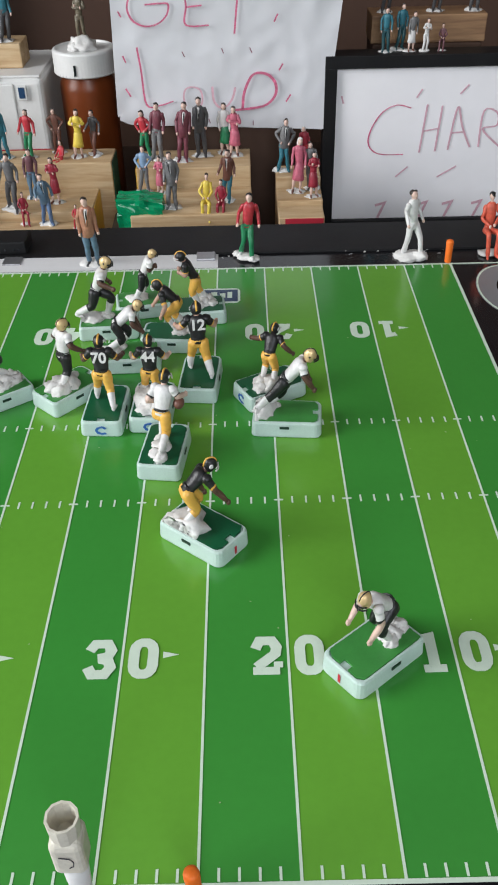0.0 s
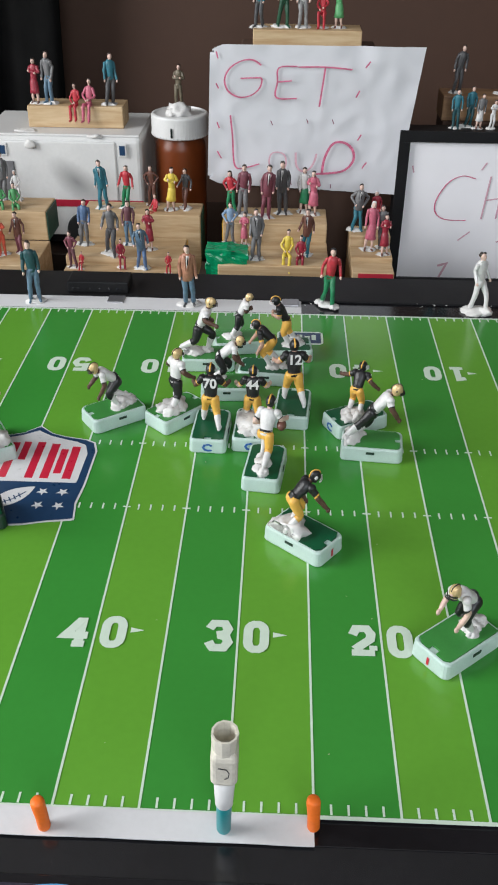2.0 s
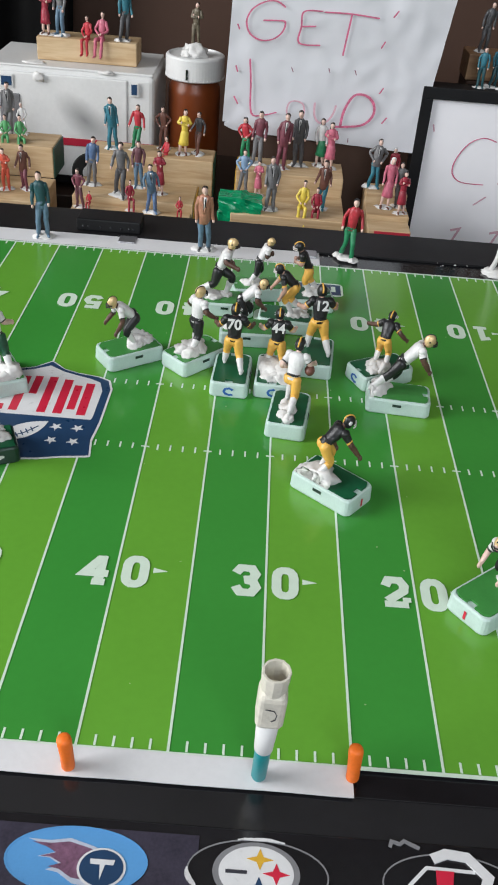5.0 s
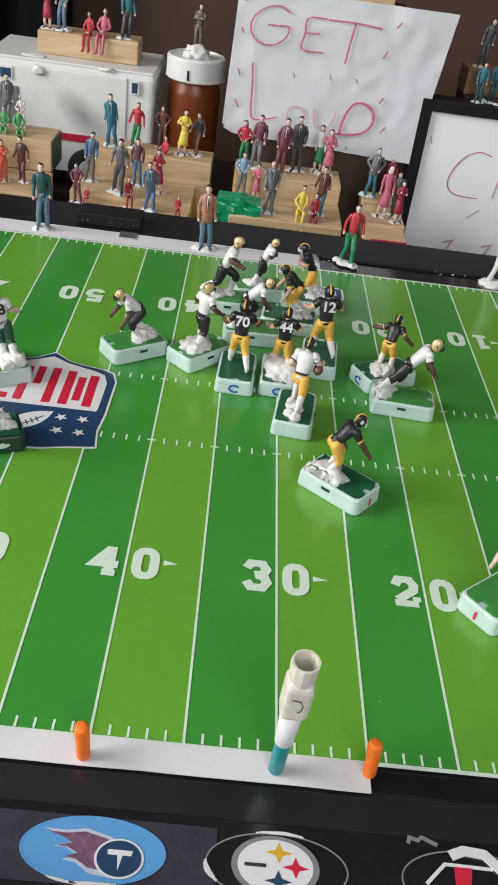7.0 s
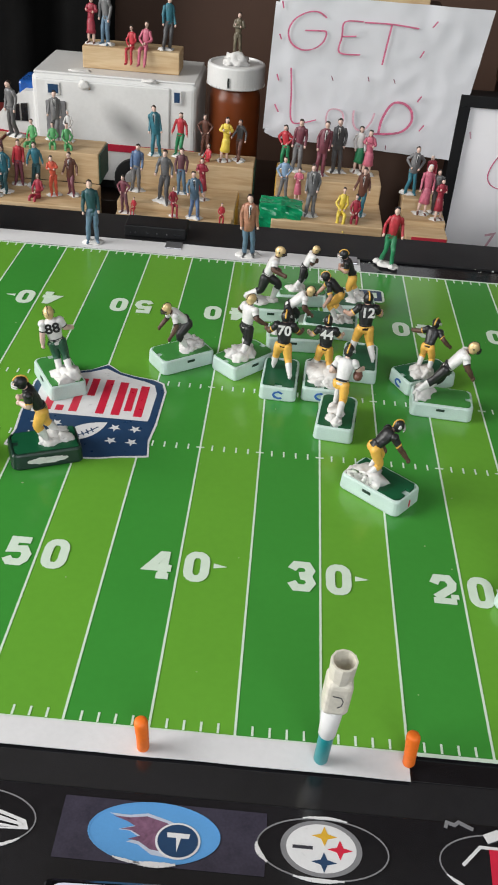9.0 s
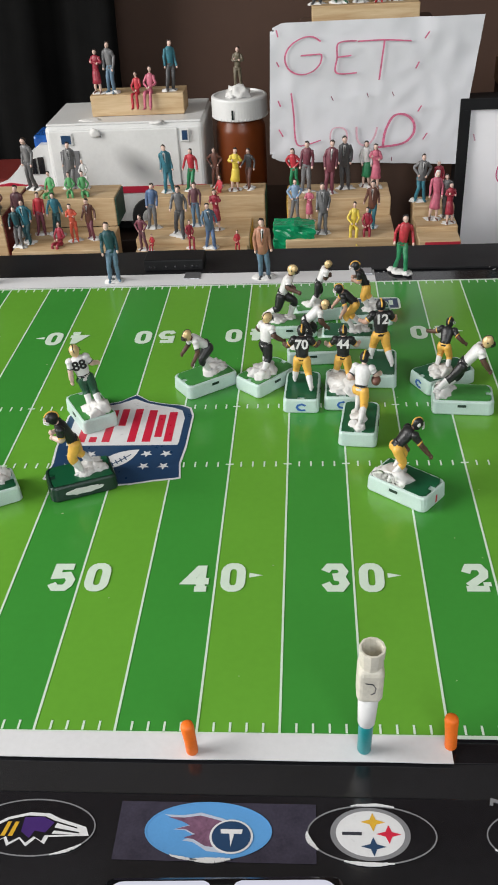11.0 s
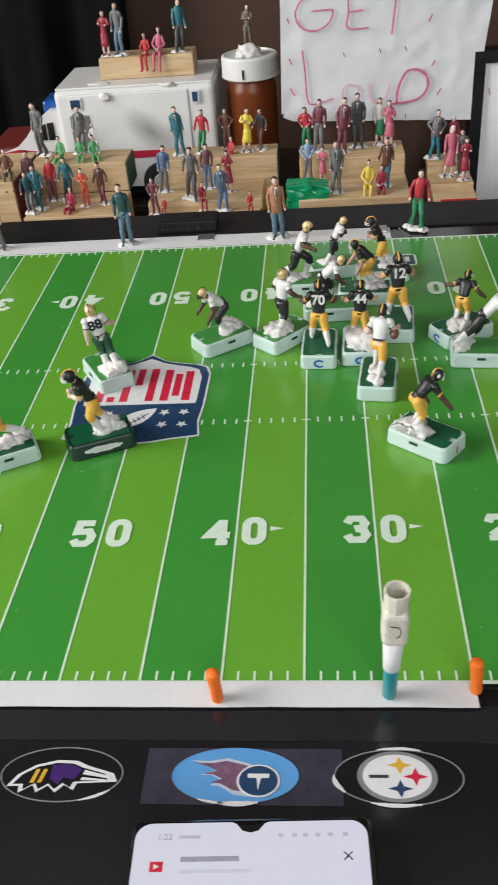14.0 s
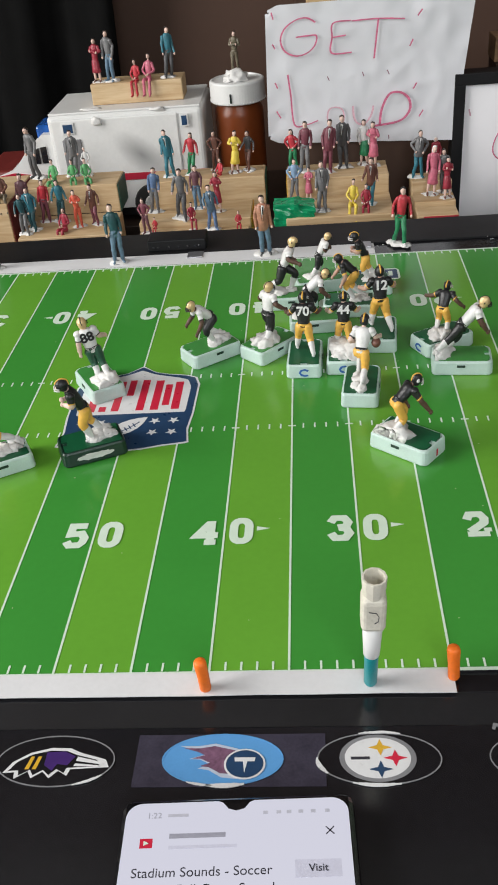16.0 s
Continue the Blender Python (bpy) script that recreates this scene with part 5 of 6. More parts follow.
def stands():
    wood_step("wooden_steps", "stacked pine blocks in steps with green painted end", (-0.046, 0.628, TB, 0.0690, 0.665, 0.0105), (-0.0530, 0.575, TB, 0.0560, 0.6275, -0.0122), (-0.0525, 0.548, TB, 0.0545, 0.5745, -0.0202),
              ends=((GREEN_PAINT, (0.0692, 0.630, -0.073, 0.0700, 0.663, 0.0095), "dark green painted end"), (YELLOW_PAINT, (0.0562, 0.577, -0.073, 0.0568, 0.6255, -0.0132), "ochre painted end")))
    wood_step("wooden_steps", "stacked pine blocks in steps with yellow painted end", (0.0915, 0.6180, TB, 0.1912, 0.664, 0.0078), (0.0905, 0.5560, TB, 0.1915, 0.6175, -0.0097),
              ends=((YELLOW_PAINT, (0.0906, 0.619, -0.073, 0.0914, 0.663, 0.0068), "yellow painted end"),))
    wood_step("wooden_steps", "narrow pine steps with red painted front", (0.2135, 0.6180, TB, 0.2525, 0.646, -0.0022), (0.2135, 0.5880, TB, 0.2525, 0.6175, -0.0122), (0.2135, 0.5620, TB, 0.2520, 0.5875, -0.0165),
              ends=((RED_PAINT, (0.2190, 0.5608, -0.07, 0.2510, 0.5618, -0.0172), "red painted front"),))
    wood_step("wooden_steps", "long pine blocks in steps with dark green painted end", (-0.1520, 0.6080, -0.0104, -0.0760, 0.650, 0.0178), (-0.1655, 0.5450, TB, -0.0745, 0.6075, -0.0102),
              ends=((GREEN_PAINT, (-0.0758, 0.6085, -0.0098, -0.0748, 0.648, 0.0168), "dark green painted end"),))
    wood_step("wooden_steps", "tall pine block with dark red painted end", (-0.3000, 0.5600, TB, -0.1735, 0.650, 0.0195), ends=((DARKRED_PAINT, (-0.1733, 0.5608, -0.073, -0.1724, 0.649, 0.0188), "dark red painted end"),))
    # added support, coloured dark so the gap under the step reads as shade
    tagged(part("support_block", boxed(-0.1500, 0.6100, TB, -0.0880, 0.648, -0.0105, r=0.001), TABLE), "added support under the top crowd step, dark like the shaded gap", "block")
    tagged(part("wood_block", boxed(-0.1722, 0.6090, TB, -0.1530, 0.650, 0.0178, r=0.0009), PINE), "short pine block between the crowd steps", "wood block", "single pine blocks")
    tagged(part("wood_block", boxed(-0.1118, 0.7170, 0.0682, -0.0150, 0.752, 0.0890, r=0.0009), PINE), "pine block lying on the toy ambulance roof", "wood block", "single pine blocks")
    tagged(part("wood_block", boxed(0.1165, 0.6720, 0.1552, 0.2155, 0.708, 0.1692, r=0.0009), PINE), "pine block on top of the paper sign's box", "wood block", "single pine blocks")
    tagged(part("wood_block", boxed(0.3005, 0.7000, 0.0862, 0.4020, 0.736, 0.1092, r=0.0009), SHADED_PINE), "pine block coloured as in shade behind the black picture frame", "wood block", "single pine blocks")
    tagged(part("backing_box", boxed(0.1050, 0.6705, TB, 0.2300, 0.712, 0.1550, r=0.002), BROWN_BOX), "dark brown box that holds up the paper sign", "box")
    tagged(part("backing_box", boxed(0.3020, 0.6990, TB, 0.4000, 0.738, 0.0860, r=0.002), BROWN_BOX), "dark box behind the picture frame", "box")
    # crumpled green wrapped packet
    bm = bmesh.new()
    bmesh.ops.create_cube(bm, size=1)
    bmesh.ops.subdivide_edges(bm, edges=bm.edges[:], cuts=9, use_grid_fill=True)
    for v in bm.verts:
        c = v.co.copy()
        k = Vector((c.x * 0.037, c.y * 0.022, c.z * 0.024))
        cr = noise.noise(c * 4.0) * 0.0022 + abs(noise.noise(c * 9.0 + Vector((3, 1, 0)))) * 0.0022
        v.co = Vector((0.0985, 0.5700, -0.0112)) + k + c.normalized() * cr
        v.co.z += 0.003 * (0.5 - abs(c.x)) - 0.002 * c.x
    tagged(part("green_packet", bm, WRAP_GREEN), "small packet in crumpled shiny green wrap", "packet")
    tagged(part("packet_shelf", boxed(0.0720, 0.5480, TB, 0.0890, 0.600, -0.0245, r=0.001), TABLE), "dark block under the green packet", "block")
    tagged(part("packet_shelf", boxed(0.0700, 0.5300, TB, 0.0895, 0.545, -0.03, r=0.001), TABLE), "dark block by the green packet", "block")


def ambulance():
    t = thing("toy_ambulance", "white plastic toy ambulance with red stripe and blue windows", "toy ambulance")
    y0, WZ = 0.690, -0.0305
    body = part("body", boxed(-0.1580, y0, -0.034, 0.0060, 0.790, 0.0660, r=0.005, seg=3), TOY_WHITE, t)
    part("side_panel", boxed(-0.1540, y0 - 0.0016, -0.004, -0.0200, y0 + 0.001, 0.0620, r=0.0015), PATCHED_WHITE, body, "raised white side panel with a soft grey patch")
    part("roof_lip", boxed(-0.1560, y0 + 0.003, 0.0655, 0.0040, 0.786, 0.0680, r=0.001), TOY_WHITE, body)
    part("red_stripe", boxed(-0.1585, y0 - 0.0022, -0.0035, 0.0055, y0 - 0.0014, 0.0035), TOY_RED, body, "dark red side stripe")
    for x0, x1, z0, z1 in ((-0.1425, -0.1290, 0.0475, 0.0595), (-0.0175, -0.0085, 0.0480, 0.0610)):
        w = part("window", boxed(x0, y0 - 0.0030, z0, x1, y0 - 0.0016, z1, r=0.0006), TOY_WHITE, body)
        part("pane", boxed(x0 + 0.0018, y0 - 0.0034, z0 + 0.0018, x1 - 0.0018, y0 - 0.0029, z1 - 0.0018), PRINT_NAVY, w, "blue pane")
    part("side_door", boxed(-0.1440, y0 - 0.0026, 0.0, -0.1240, y0 - 0.0015, 0.0420, r=0.001), TOY_GREY, body, "dark grey side door")
    part("skirt", boxed(-0.1300, y0 - 0.0010, -0.034, -0.0560, y0 + 0.001, -0.004), TOY_WHITE, body)
    for x in (-0.0560, -0.1850):
        wh = part("wheel", turned([(0.020, -0.006), (0.0215, -0.004), (0.0215, 0.004), (0.020, 0.006)], 28), RUBBER, t, "black tyre")
        wh.matrix_local = pose(x, y0 + 0.0035, WZ, 90, 0, 0)
        part("hub", turned([(0.010, 0.0055), (0.009, 0.0075), (0.003, 0.008)], 20), TOY_WHITE, wh)
        ob = part("wheel", turned([(0.020, -0.006), (0.0215, -0.004), (0.0215, 0.004), (0.020, 0.006)], 28), RUBBER, t, "black tyre")
        ob.matrix_local = pose(x, 0.782, WZ, 90, 0, 0)
        # flat disc on the body, its black stands for shade in the wheel recess
        well = part("wheel_well", plate(oval(0, 0, 0.0235, 0.0235, 32), 0, 0.001), RUBBER, body, "flat black disc for the shaded wheel well")
        well.matrix_local = Matrix(((1, 0, 0, x), (0, 0, -1, y0 + 0.0004), (0, 1, 0, WZ), (0, 0, 0, 1)))
        arch = part("wheel_arch", stroke([(0.0255 * math.cos(a), 0.0255 * math.sin(a)) for a in [math.pi * i / 12 for i in range(13)]], 0.004, 0, 0.002), TOY_WHITE, body)
        arch.matrix_local = Matrix(((1, 0, 0, x), (0, 0, -1, y0 + 0.0008), (0, 1, 0, WZ), (0, 0, 0, 1)))
    part("chassis", boxed(-0.150, y0 + 0.01, -0.046, 0.0, 0.78, -0.033), RAIL_BLACK, t)
    tagged(part("plinth", boxed(-0.2500, 0.680, TB, 0.0050, 0.800, -0.0521, r=0.001), TABLE), "dark wooden plinth under the toy ambulance", "plinth")
    # cab with sloping bonnet
    prof = [(-0.157, -0.040), (-0.157, 0.047), (-0.168, 0.047), (-0.186, 0.033), (-0.204, 0.012), (-0.238, 0.002), (-0.246, -0.010), (-0.246, -0.040)]
    cab = part("cab", plate(prof, 0, 0.088), TOY_WHITE, t, "white cab")
    cab.matrix_local = Matrix(((1, 0, 0, 0), (0, 0, -1, 0.784), (0, 1, 0, 0), (0, 0, 0, 1)))
    def flat(name, pts, m, lab="", d=0.0):
        ob = part(name, plate(pts, 0, 0.0012), m, cab, lab)
        ob.matrix_local = Matrix.Translation((0, 0, 0.088 + d))
    flat("cab_window", [(-0.1845, 0.0175), (-0.1845, 0.0265), (-0.1805, 0.0320), (-0.1735, 0.0340), (-0.1735, 0.0175)], TOY_DARK, "dark side window")
    flat("cab_window", [(-0.1715, 0.0175), (-0.1715, 0.0345), (-0.1650, 0.0350), (-0.1650, 0.0175)], TOY_DARK, "dark side window")
    flat("cab_stripe", [(-0.245, 0.003), (-0.245, -0.006), (-0.158, -0.003), (-0.158, 0.004), (-0.19, 0.0065), (-0.205, 0.009)], TOY_RED, "red side stripe")
    part("bonnet", boxed(-0.244, 0.699, 0.001, -0.198, 0.783, 0.0105, r=0.004), DARKRED_PAINT, t, "dark red bonnet")
    part("light_bar", boxed(-0.1760, 0.706, 0.0380, -0.1580, 0.745, 0.0540, r=0.003), TOY_BLUE, t, "blue light bar over the cab")
    bm = bmesh.new()
    lump(bm, (-0.105, y0 - 0.003, 0.0575), (0.005, 0.003, 0.006), 0.5, 0, 3)
    lump(bm, (-0.040, y0 + 0.002, 0.0665), (0.008, 0.004, 0.002), 0.5, 0, 8)
    lump(bm, (-0.112, y0 + 0.015, 0.0675), (0.012, 0.006, 0.002), 0.5, 0, 5)
    tagged(part("putty_lumps", bm, CLAY), "lumps of grey-white putty stuck to the toy ambulance", "putty", kind="stuff")


def bottle():
    t = thing("pill_bottle", "large amber pill bottle with white screw cap", "bottle", at=(0.0420, 0.7200, TB))
    part("bottle_body", turned([(0.0235, 0), (0.0255, 0.002), (0.0258, 0.125), (0.0250, 0.131), (0.0225, 0.135), (0.0225, 0.1400), (0.0205, 0.1400), (0.0205, 0.133), (0.0238, 0.126), (0.0236, 0.004), (0.001, 0.003)], 48), AMBER, t, "translucent amber body", smooth=True)
    cap = part("cap", turned([(0.0275, 0.1385), (0.0288, 0.1395), (0.0288, 0.1580), (0.0280, 0.1595), (0.0262, 0.1602), (0.0258, 0.1585), (0.001, 0.1580)], 60), CAP_WHITE, t, "white screw cap")
    part("cap_notch", boxed(-0.0065, -0.0295, 0.1415, -0.0045, -0.0280, 0.1505), TOY_DARK, cap)
    bm = bmesh.new()
    for i in range(48):
        a = 2 * math.pi * i / 48
        tube(bm, (0.0288 * math.cos(a), 0.0288 * math.sin(a), 0.1400), (0.0288 * math.cos(a), 0.0288 * math.sin(a), 0.1410), 0.0005, 0.0005, 0, 5)
    part("cap_ribs", bm, CAP_WHITE, cap)
    bm = bmesh.new()
    lump(bm, (0, 0, 0), (0.012, 0.010, 0.010), 0.5, 0, 4)
    lump(bm, (-0.007, -0.004, 0), (0.006, 0.006, 0.005), 0.5, 0, 6)
    ob = tagged(part("putty_lump", bm, CLAY), "lump of white putty on the bottle cap", "putty")
    ob.matrix_world = pose(0.042, 0.718, 0.0845)


# ---- signs ----
GLYPHS = {
    "G": [[(0.98, 0.86), (0.75, 0.99), (0.45, 0.95), (0.15, 0.75), (0.02, 0.45), (0.12, 0.15), (0.4, 0.0), (0.72, 0.05), (0.95, 0.25), (1.0, 0.5), (0.8, 0.52), (0.45, 0.5)]],
    "E": [[(0.95, 0.98), (0.1, 0.93), (0.04, 0.5), (0.0, 0.02), (0.98, 0.0)], [(0.04, 0.5), (0.7, 0.54)]],
    "T": [[(0.0, 0.97), (0.5, 0.98), (1.0, 0.93)], [(0.5, 0.97), (0.46, 0.5), (0.42, 0.0)]],
    "L": [[(0.05, 1.0), (0.12, 0.6), (0.2, 0.02), (0.6, 0.0), (1.0, 0.07)]],
    "O": [[(0.1, 0.1), (0.0, 0.5), (0.12, 0.9), (0.5, 1.0), (0.9, 0.85), (1.0, 0.4), (0.85, 0.0)]],
    "U": [[(0.0, 1.0), (0.05, 0.35), (0.3, 0.02), (0.65, 0.1), (0.9, 0.5), (1.0, 0.95)]],
    "D": [[(0.2, 0.03), (0.25, 0.5), (0.45, 0.95), (0.75, 0.98), (0.97, 0.75), (0.98, 0.4), (0.7, 0.1), (0.0, 0.0)]],
    "C": [[(1.0, 0.94), (0.65, 1.0), (0.3, 0.85), (0.05, 0.5), (0.03, 0.2), (0.3, 0.02), (0.9, 0.0)]],
    "H": [[(0.2, 1.0), (0.0, 0.0)], [(0.95, 0.97), (0.8, 0.02)], [(0.1, 0.45), (0.85, 0.5)]],
    "A": [[(0.0, 0.0), (0.25, 1.0), (0.55, 0.55), (1.0, 0.05)], [(0.1, 0.4), (0.65, 0.42)]],
    "R": [[(0.0, 0.0), (0.05, 1.0), (0.7, 0.95), (0.75, 0.6), (0.1, 0.5), (1.0, 0.0)]]}


def smooth_line(pts, n=5):
    p = [Vector(q) for q in pts]
    out = []
    for i in range(len(p) - 1):
        a, b, c, d = p[max(0, i - 1)], p[i], p[i + 1], p[min(len(p) - 1, i + 2)]
        for k in range(n):
            t = k / n
            out.append(0.5 * (2 * b + (c - a) * t + (2 * a - 5 * b + 4 * c - d) * t * t + (3 * b - a - 3 * c + d) * t ** 3))
    return out + [p[-1]]


def on_sign(pts, w, m, parent, y, name, label="", passes=2):
    bm = bmesh.new()
    for k in range(passes):
        off = 0.0005 * k
        stroke([(q.x + off, q.y + 0.4 * off) for q in pts], w, 0.00012 * k, 0.00012 * k + 0.0001, bm)
    ob = part(name, bm, m, parent, label)
    ob.matrix_local = Matrix(((1, 0, 0, 0), (0, 0, -1, y), (0, 1, 0, 0), (0, 0, 0, 1)))


def letter(ch, x0, z0, x1, z1, m, parent, y, w=0.0011):
    for pts in GLYPHS[ch]:
        q = [(x0 + (x1 - x0) * a, z0 + (z1 - z0) * b) for a, b in pts]
        on_sign(smooth_line(q) if len(q) > 2 else [Vector(v) for v in q], w, m, parent, y, "letter", f"hand-drawn marker letter {ch}")


def dashes(marks, m, parent, y, w=0.0013):
    for x, z, dx, dz in marks:
        on_sign([Vector((x, z)), Vector((x + dx, z + dz))], w, m, parent, y, "dash", passes=1)


def signs():
    t = thing("paper_sign", "white paper sign with pink hand-drawn words", "sign")
    # slightly warped sheet
    bm = bmesh.new()
    nx, nz = 56, 36
    def at(u, v, d):
        x0, x1 = 0.0735 + (0.0778 - 0.0735) * v, 0.2588 + (0.2742 - 0.2588) * v
        zz0, zz1 = 0.0305 + (0.0225 - 0.0305) * u, 0.1572
        x, z = x0 + (x1 - x0) * u, zz0 + (zz1 - zz0) * v
        cut = 0.004 * (max(0, 0.06 - u) / 0.06) * (1 if v < 0.03 or v > 0.97 else 0)
        return (x + cut * 0.5, 0.6670 + d + 0.0022 * abs(noise.noise(Vector((u * 4.5, v * 2.5, 1)))) + 0.0016 * abs(noise.noise(Vector((u * 9, v * 6, 4)))) + 0.002 * math.exp(-((u - 0.7) / 0.06) ** 2) * max(0, v - 0.8) / 0.2, z + (cut if v < 0.5 else -cut))
    fr = [[bm.verts.new(at(i / nx, j / nz, 0)) for j in range(nz + 1)] for i in range(nx + 1)]
    bk = [[bm.verts.new(at(i / nx, j / nz, 0.0004)) for j in range(nz + 1)] for i in range(nx + 1)]
    for i in range(nx):
        for j in range(nz):
            bm.faces.new((fr[i][j], fr[i + 1][j], fr[i + 1][j + 1], fr[i][j + 1]))
            bm.faces.new((bk[i][j + 1], bk[i + 1][j + 1], bk[i + 1][j], bk[i][j]))
    part("sheet", bm, PAPER, t, smooth=True)
    y = 0.6656
    letter("G", 0.0900, 0.1120, 0.1250, 0.1450, MARKER, t, y)
    letter("E", 0.1390, 0.1117, 0.1585, 0.1402, MARKER, t, y)
    letter("T", 0.1590, 0.1047, 0.2080, 0.1402, MARKER, t, y)
    letter("L", 0.0945, 0.0470, 0.1240, 0.0955, MARKER, t, y)
    letter("O", 0.1335, 0.0440, 0.1500, 0.0620, MARKER_FAINT, t, y)
    letter("U", 0.1590, 0.0440, 0.1790, 0.0620, MARKER_FAINT, t, y, 0.0015)
    letter("D", 0.1778, 0.0415, 0.2150, 0.0725, MARKER, t, y, 0.0019)
    dashes([(0.0835, 0.1515, 0.0015, -0.006), (0.0830, 0.1240, 0.0022, -0.0045), (0.0835, 0.0890, 0.0022, -0.0055), (0.0835, 0.0620, 0.004, -0.0070), (0.2245, 0.1450, -0.0040, -0.0055), (0.2165, 0.1195, -0.0030, -0.0060), (0.2210, 0.0800, -0.0032, -0.0055), (0.2280, 0.0540, -0.0040, -0.0060)], MARKER, t, y)
    dashes([(0.1345, 0.0915, 0.0020, -0.0042), (0.1685, 0.0935, 0.0015, -0.0042), (0.1925, 0.0935, 0.0020, -0.0042), (0.1550, 0.0345, 0.0012, -0.004), (0.1945, 0.0320, 0.0002, -0.004)], MARKER_DARK, t, y, 0.0008)
    t = thing("framed_sign", "black picture frame holding a white sheet with pink hand-drawn letters", "framed sign")
    x0, x1, zt, zb, b = 0.2580, 0.5200, 0.0845, TB, 0.0106
    part("frame_bar", boxed(x0, 0.6660, zt - b, x1, 0.690, zt, r=0.0004), RAIL_BLACK, t)
    part("frame_bar", boxed(x0, 0.6660, zb, x0 + b, 0.690, zt - b, r=0.0004), RAIL_BLACK, t)
    part("frame_bar", boxed(x1 - b, 0.6660, zb, x1, 0.690, zt - b, r=0.0004), RAIL_BLACK, t)
    part("frame_bar", boxed(x0 + b, 0.6660, zb, x1 - b, 0.690, zb + b, r=0.0012), RAIL_BLACK, t)
    part("sheet", boxed(x0 + b, 0.6700, zb + b, x1 - b, 0.6760, zt - b), WHITE_SHEET, t, "bright white sheet")
    y = 0.6696
    letter("C", 0.2990, -0.0030, 0.3360, 0.0415, MARKER, t, y, 0.0007)
    letter("H", 0.3470, -0.0015, 0.3650, 0.0415, MARKER_FAINT, t, y, 0.0012)
    letter("A", 0.3730, 0.0005, 0.3930, 0.0385, MARKER_FAINT, t, y, 0.0012)
    letter("R", 0.4010, 0.0025, 0.4200, 0.0345, MARKER_FAINT, t, y, 0.0012)
    dashes([(0.2735, 0.0505, 0.0018, -0.0065), (0.3450, 0.0550, -0.0045, -0.0075), (0.3860, 0.0580, -0.0070, -0.0080), (0.3380, -0.0145, -0.0110, -0.0095), (0.3830, -0.0150, -0.0170, -0.0100)], MARKER_FAINT, t, y, 0.0014)
    for x in (0.319, 0.3590, 0.383, 0.411):
        on_sign([Vector((x - 0.009, -0.0515)), Vector((x, -0.049)), Vector((x - 0.006, -0.064))], 0.0024, MARKER_FAINT, t, y, "dash", passes=1)


def crowd():
    # standing on sideline
    tp = "sideline"
    spectator(-0.1555, 0.4480, 0.0004, 0.0490, "stand", "grey", "grey", 175, jacket=True, where=tp)
    spectator(-0.0480, 0.4470, 0.0004, 0.0505, "stand", "darkteal", "jeans", 185, where=tp)
    spectator(0.0760, 0.4470, 0.0004, 0.0515, "stand", "tan", "jeans", 178, jacket=True, where=tp, shoes="darkgrey")
    spectator(0.1860, 0.4525, 0.0004, 0.0480, "stride", "red", "green", 190, head="long", hair="black", where=tp, shoes="white")
    spectator(0.3050, 0.4480, 0.0004, 0.0500, "stride", "white", "white", 200, jacket=False, where=tp, shoes="white", putty=1.3)
    spectator(0.3610, 0.4500, 0.0004, 0.0440, "sit", "orange", "orange", 190, head="cap", hair="black", where=tp)
    # steps with the green painted end
    spectator(-0.0266, 0.6440, 0.0105, 0.0474, "stand", "teal", "teal", 175, jacket=True)
    spectator(-0.0052, 0.6455, 0.0105, 0.0420, "stride", "red", "green", 180, head="long")
    spectator(0.0195, 0.6560, 0.0105, 0.0390, "akimbo", "brown", "brown", 160)
    spectator(0.0389, 0.6430, 0.0105, 0.0425, "crossed", "yellow", "yellow", 180, skirt=True, jacket=False, head="long")
    spectator(0.0530, 0.6490, 0.0105, 0.0395, "stride", "darkgrey", "brown", 140)
    spectator(0.0212, 0.6360, -0.0020, 0.0300, "sit", "red", "red", 150, head="long")
    spectator(-0.0401, 0.6040, -0.0122, 0.0458, "stand", "blue", "grey", 182)
    spectator(-0.0110, 0.5820, -0.0122, 0.0496, "stride", "grey", "darkgrey", 184)
    spectator(0.0028, 0.6080, -0.0122, 0.0430, "stand", "plum", "jeans", 175)
    spectator(0.0232, 0.5960, -0.0122, 0.0395, "crossed", "crimson", "crimson", 165, skirt=True, head="long")
    spectator(0.0196, 0.5690, -0.0202, 0.0440, "stride", "jeans", "blue", 190, jacket=True)
    spectator(-0.0437, 0.5680, -0.0202, 0.0350, "akimbo", "maroon", "plum", 150)
    spectator(-0.0002, 0.5700, -0.0202, 0.0265, "sit", "crimson", "crimson", 200, head="long")
    spectator(0.0454, 0.5580, -0.0202, 0.0200, "sit", "red", "red", 180)
    spectator(-0.0361, 0.5640, -0.0202, 0.0165, "sit", "red", "red", 180)
    # steps with the yellow painted end
    spectator(0.0985, 0.6470, 0.0078, 0.0410, "akimbo", "red", "green", 175, head="long")
    spectator(0.1097, 0.6400, 0.0078, 0.0500, "stand", "maroon", "grey", 180, jacket=False)
    spectator(0.1319, 0.6350, 0.0078, 0.0510, "stand", "maroon", "maroon", 185, jacket=True)
    spectator(0.1488, 0.6470, 0.0078, 0.0520, "stand", "darkgrey", "darkgrey", 180, jacket=True)
    spectator(0.1690, 0.6520, 0.0078, 0.0445, "stand", "white", "green", 170, skirt=True, head="long")
    spectator(0.1774, 0.6450, 0.0078, 0.0440, "crossed", "pink", "pink", 190, skirt=True, head="long")
    spectator(0.0984, 0.6090, -0.0097, 0.0400, "akimbo", "paleblue", "grey", 180)
    spectator(0.1246, 0.5720, -0.0097, 0.0480, "stand", "grey", "grey", 180, jacket=True)
    spectator(0.1700, 0.5860, -0.0097, 0.0440, "stride", "brown", "teal", 160, jacket=True)
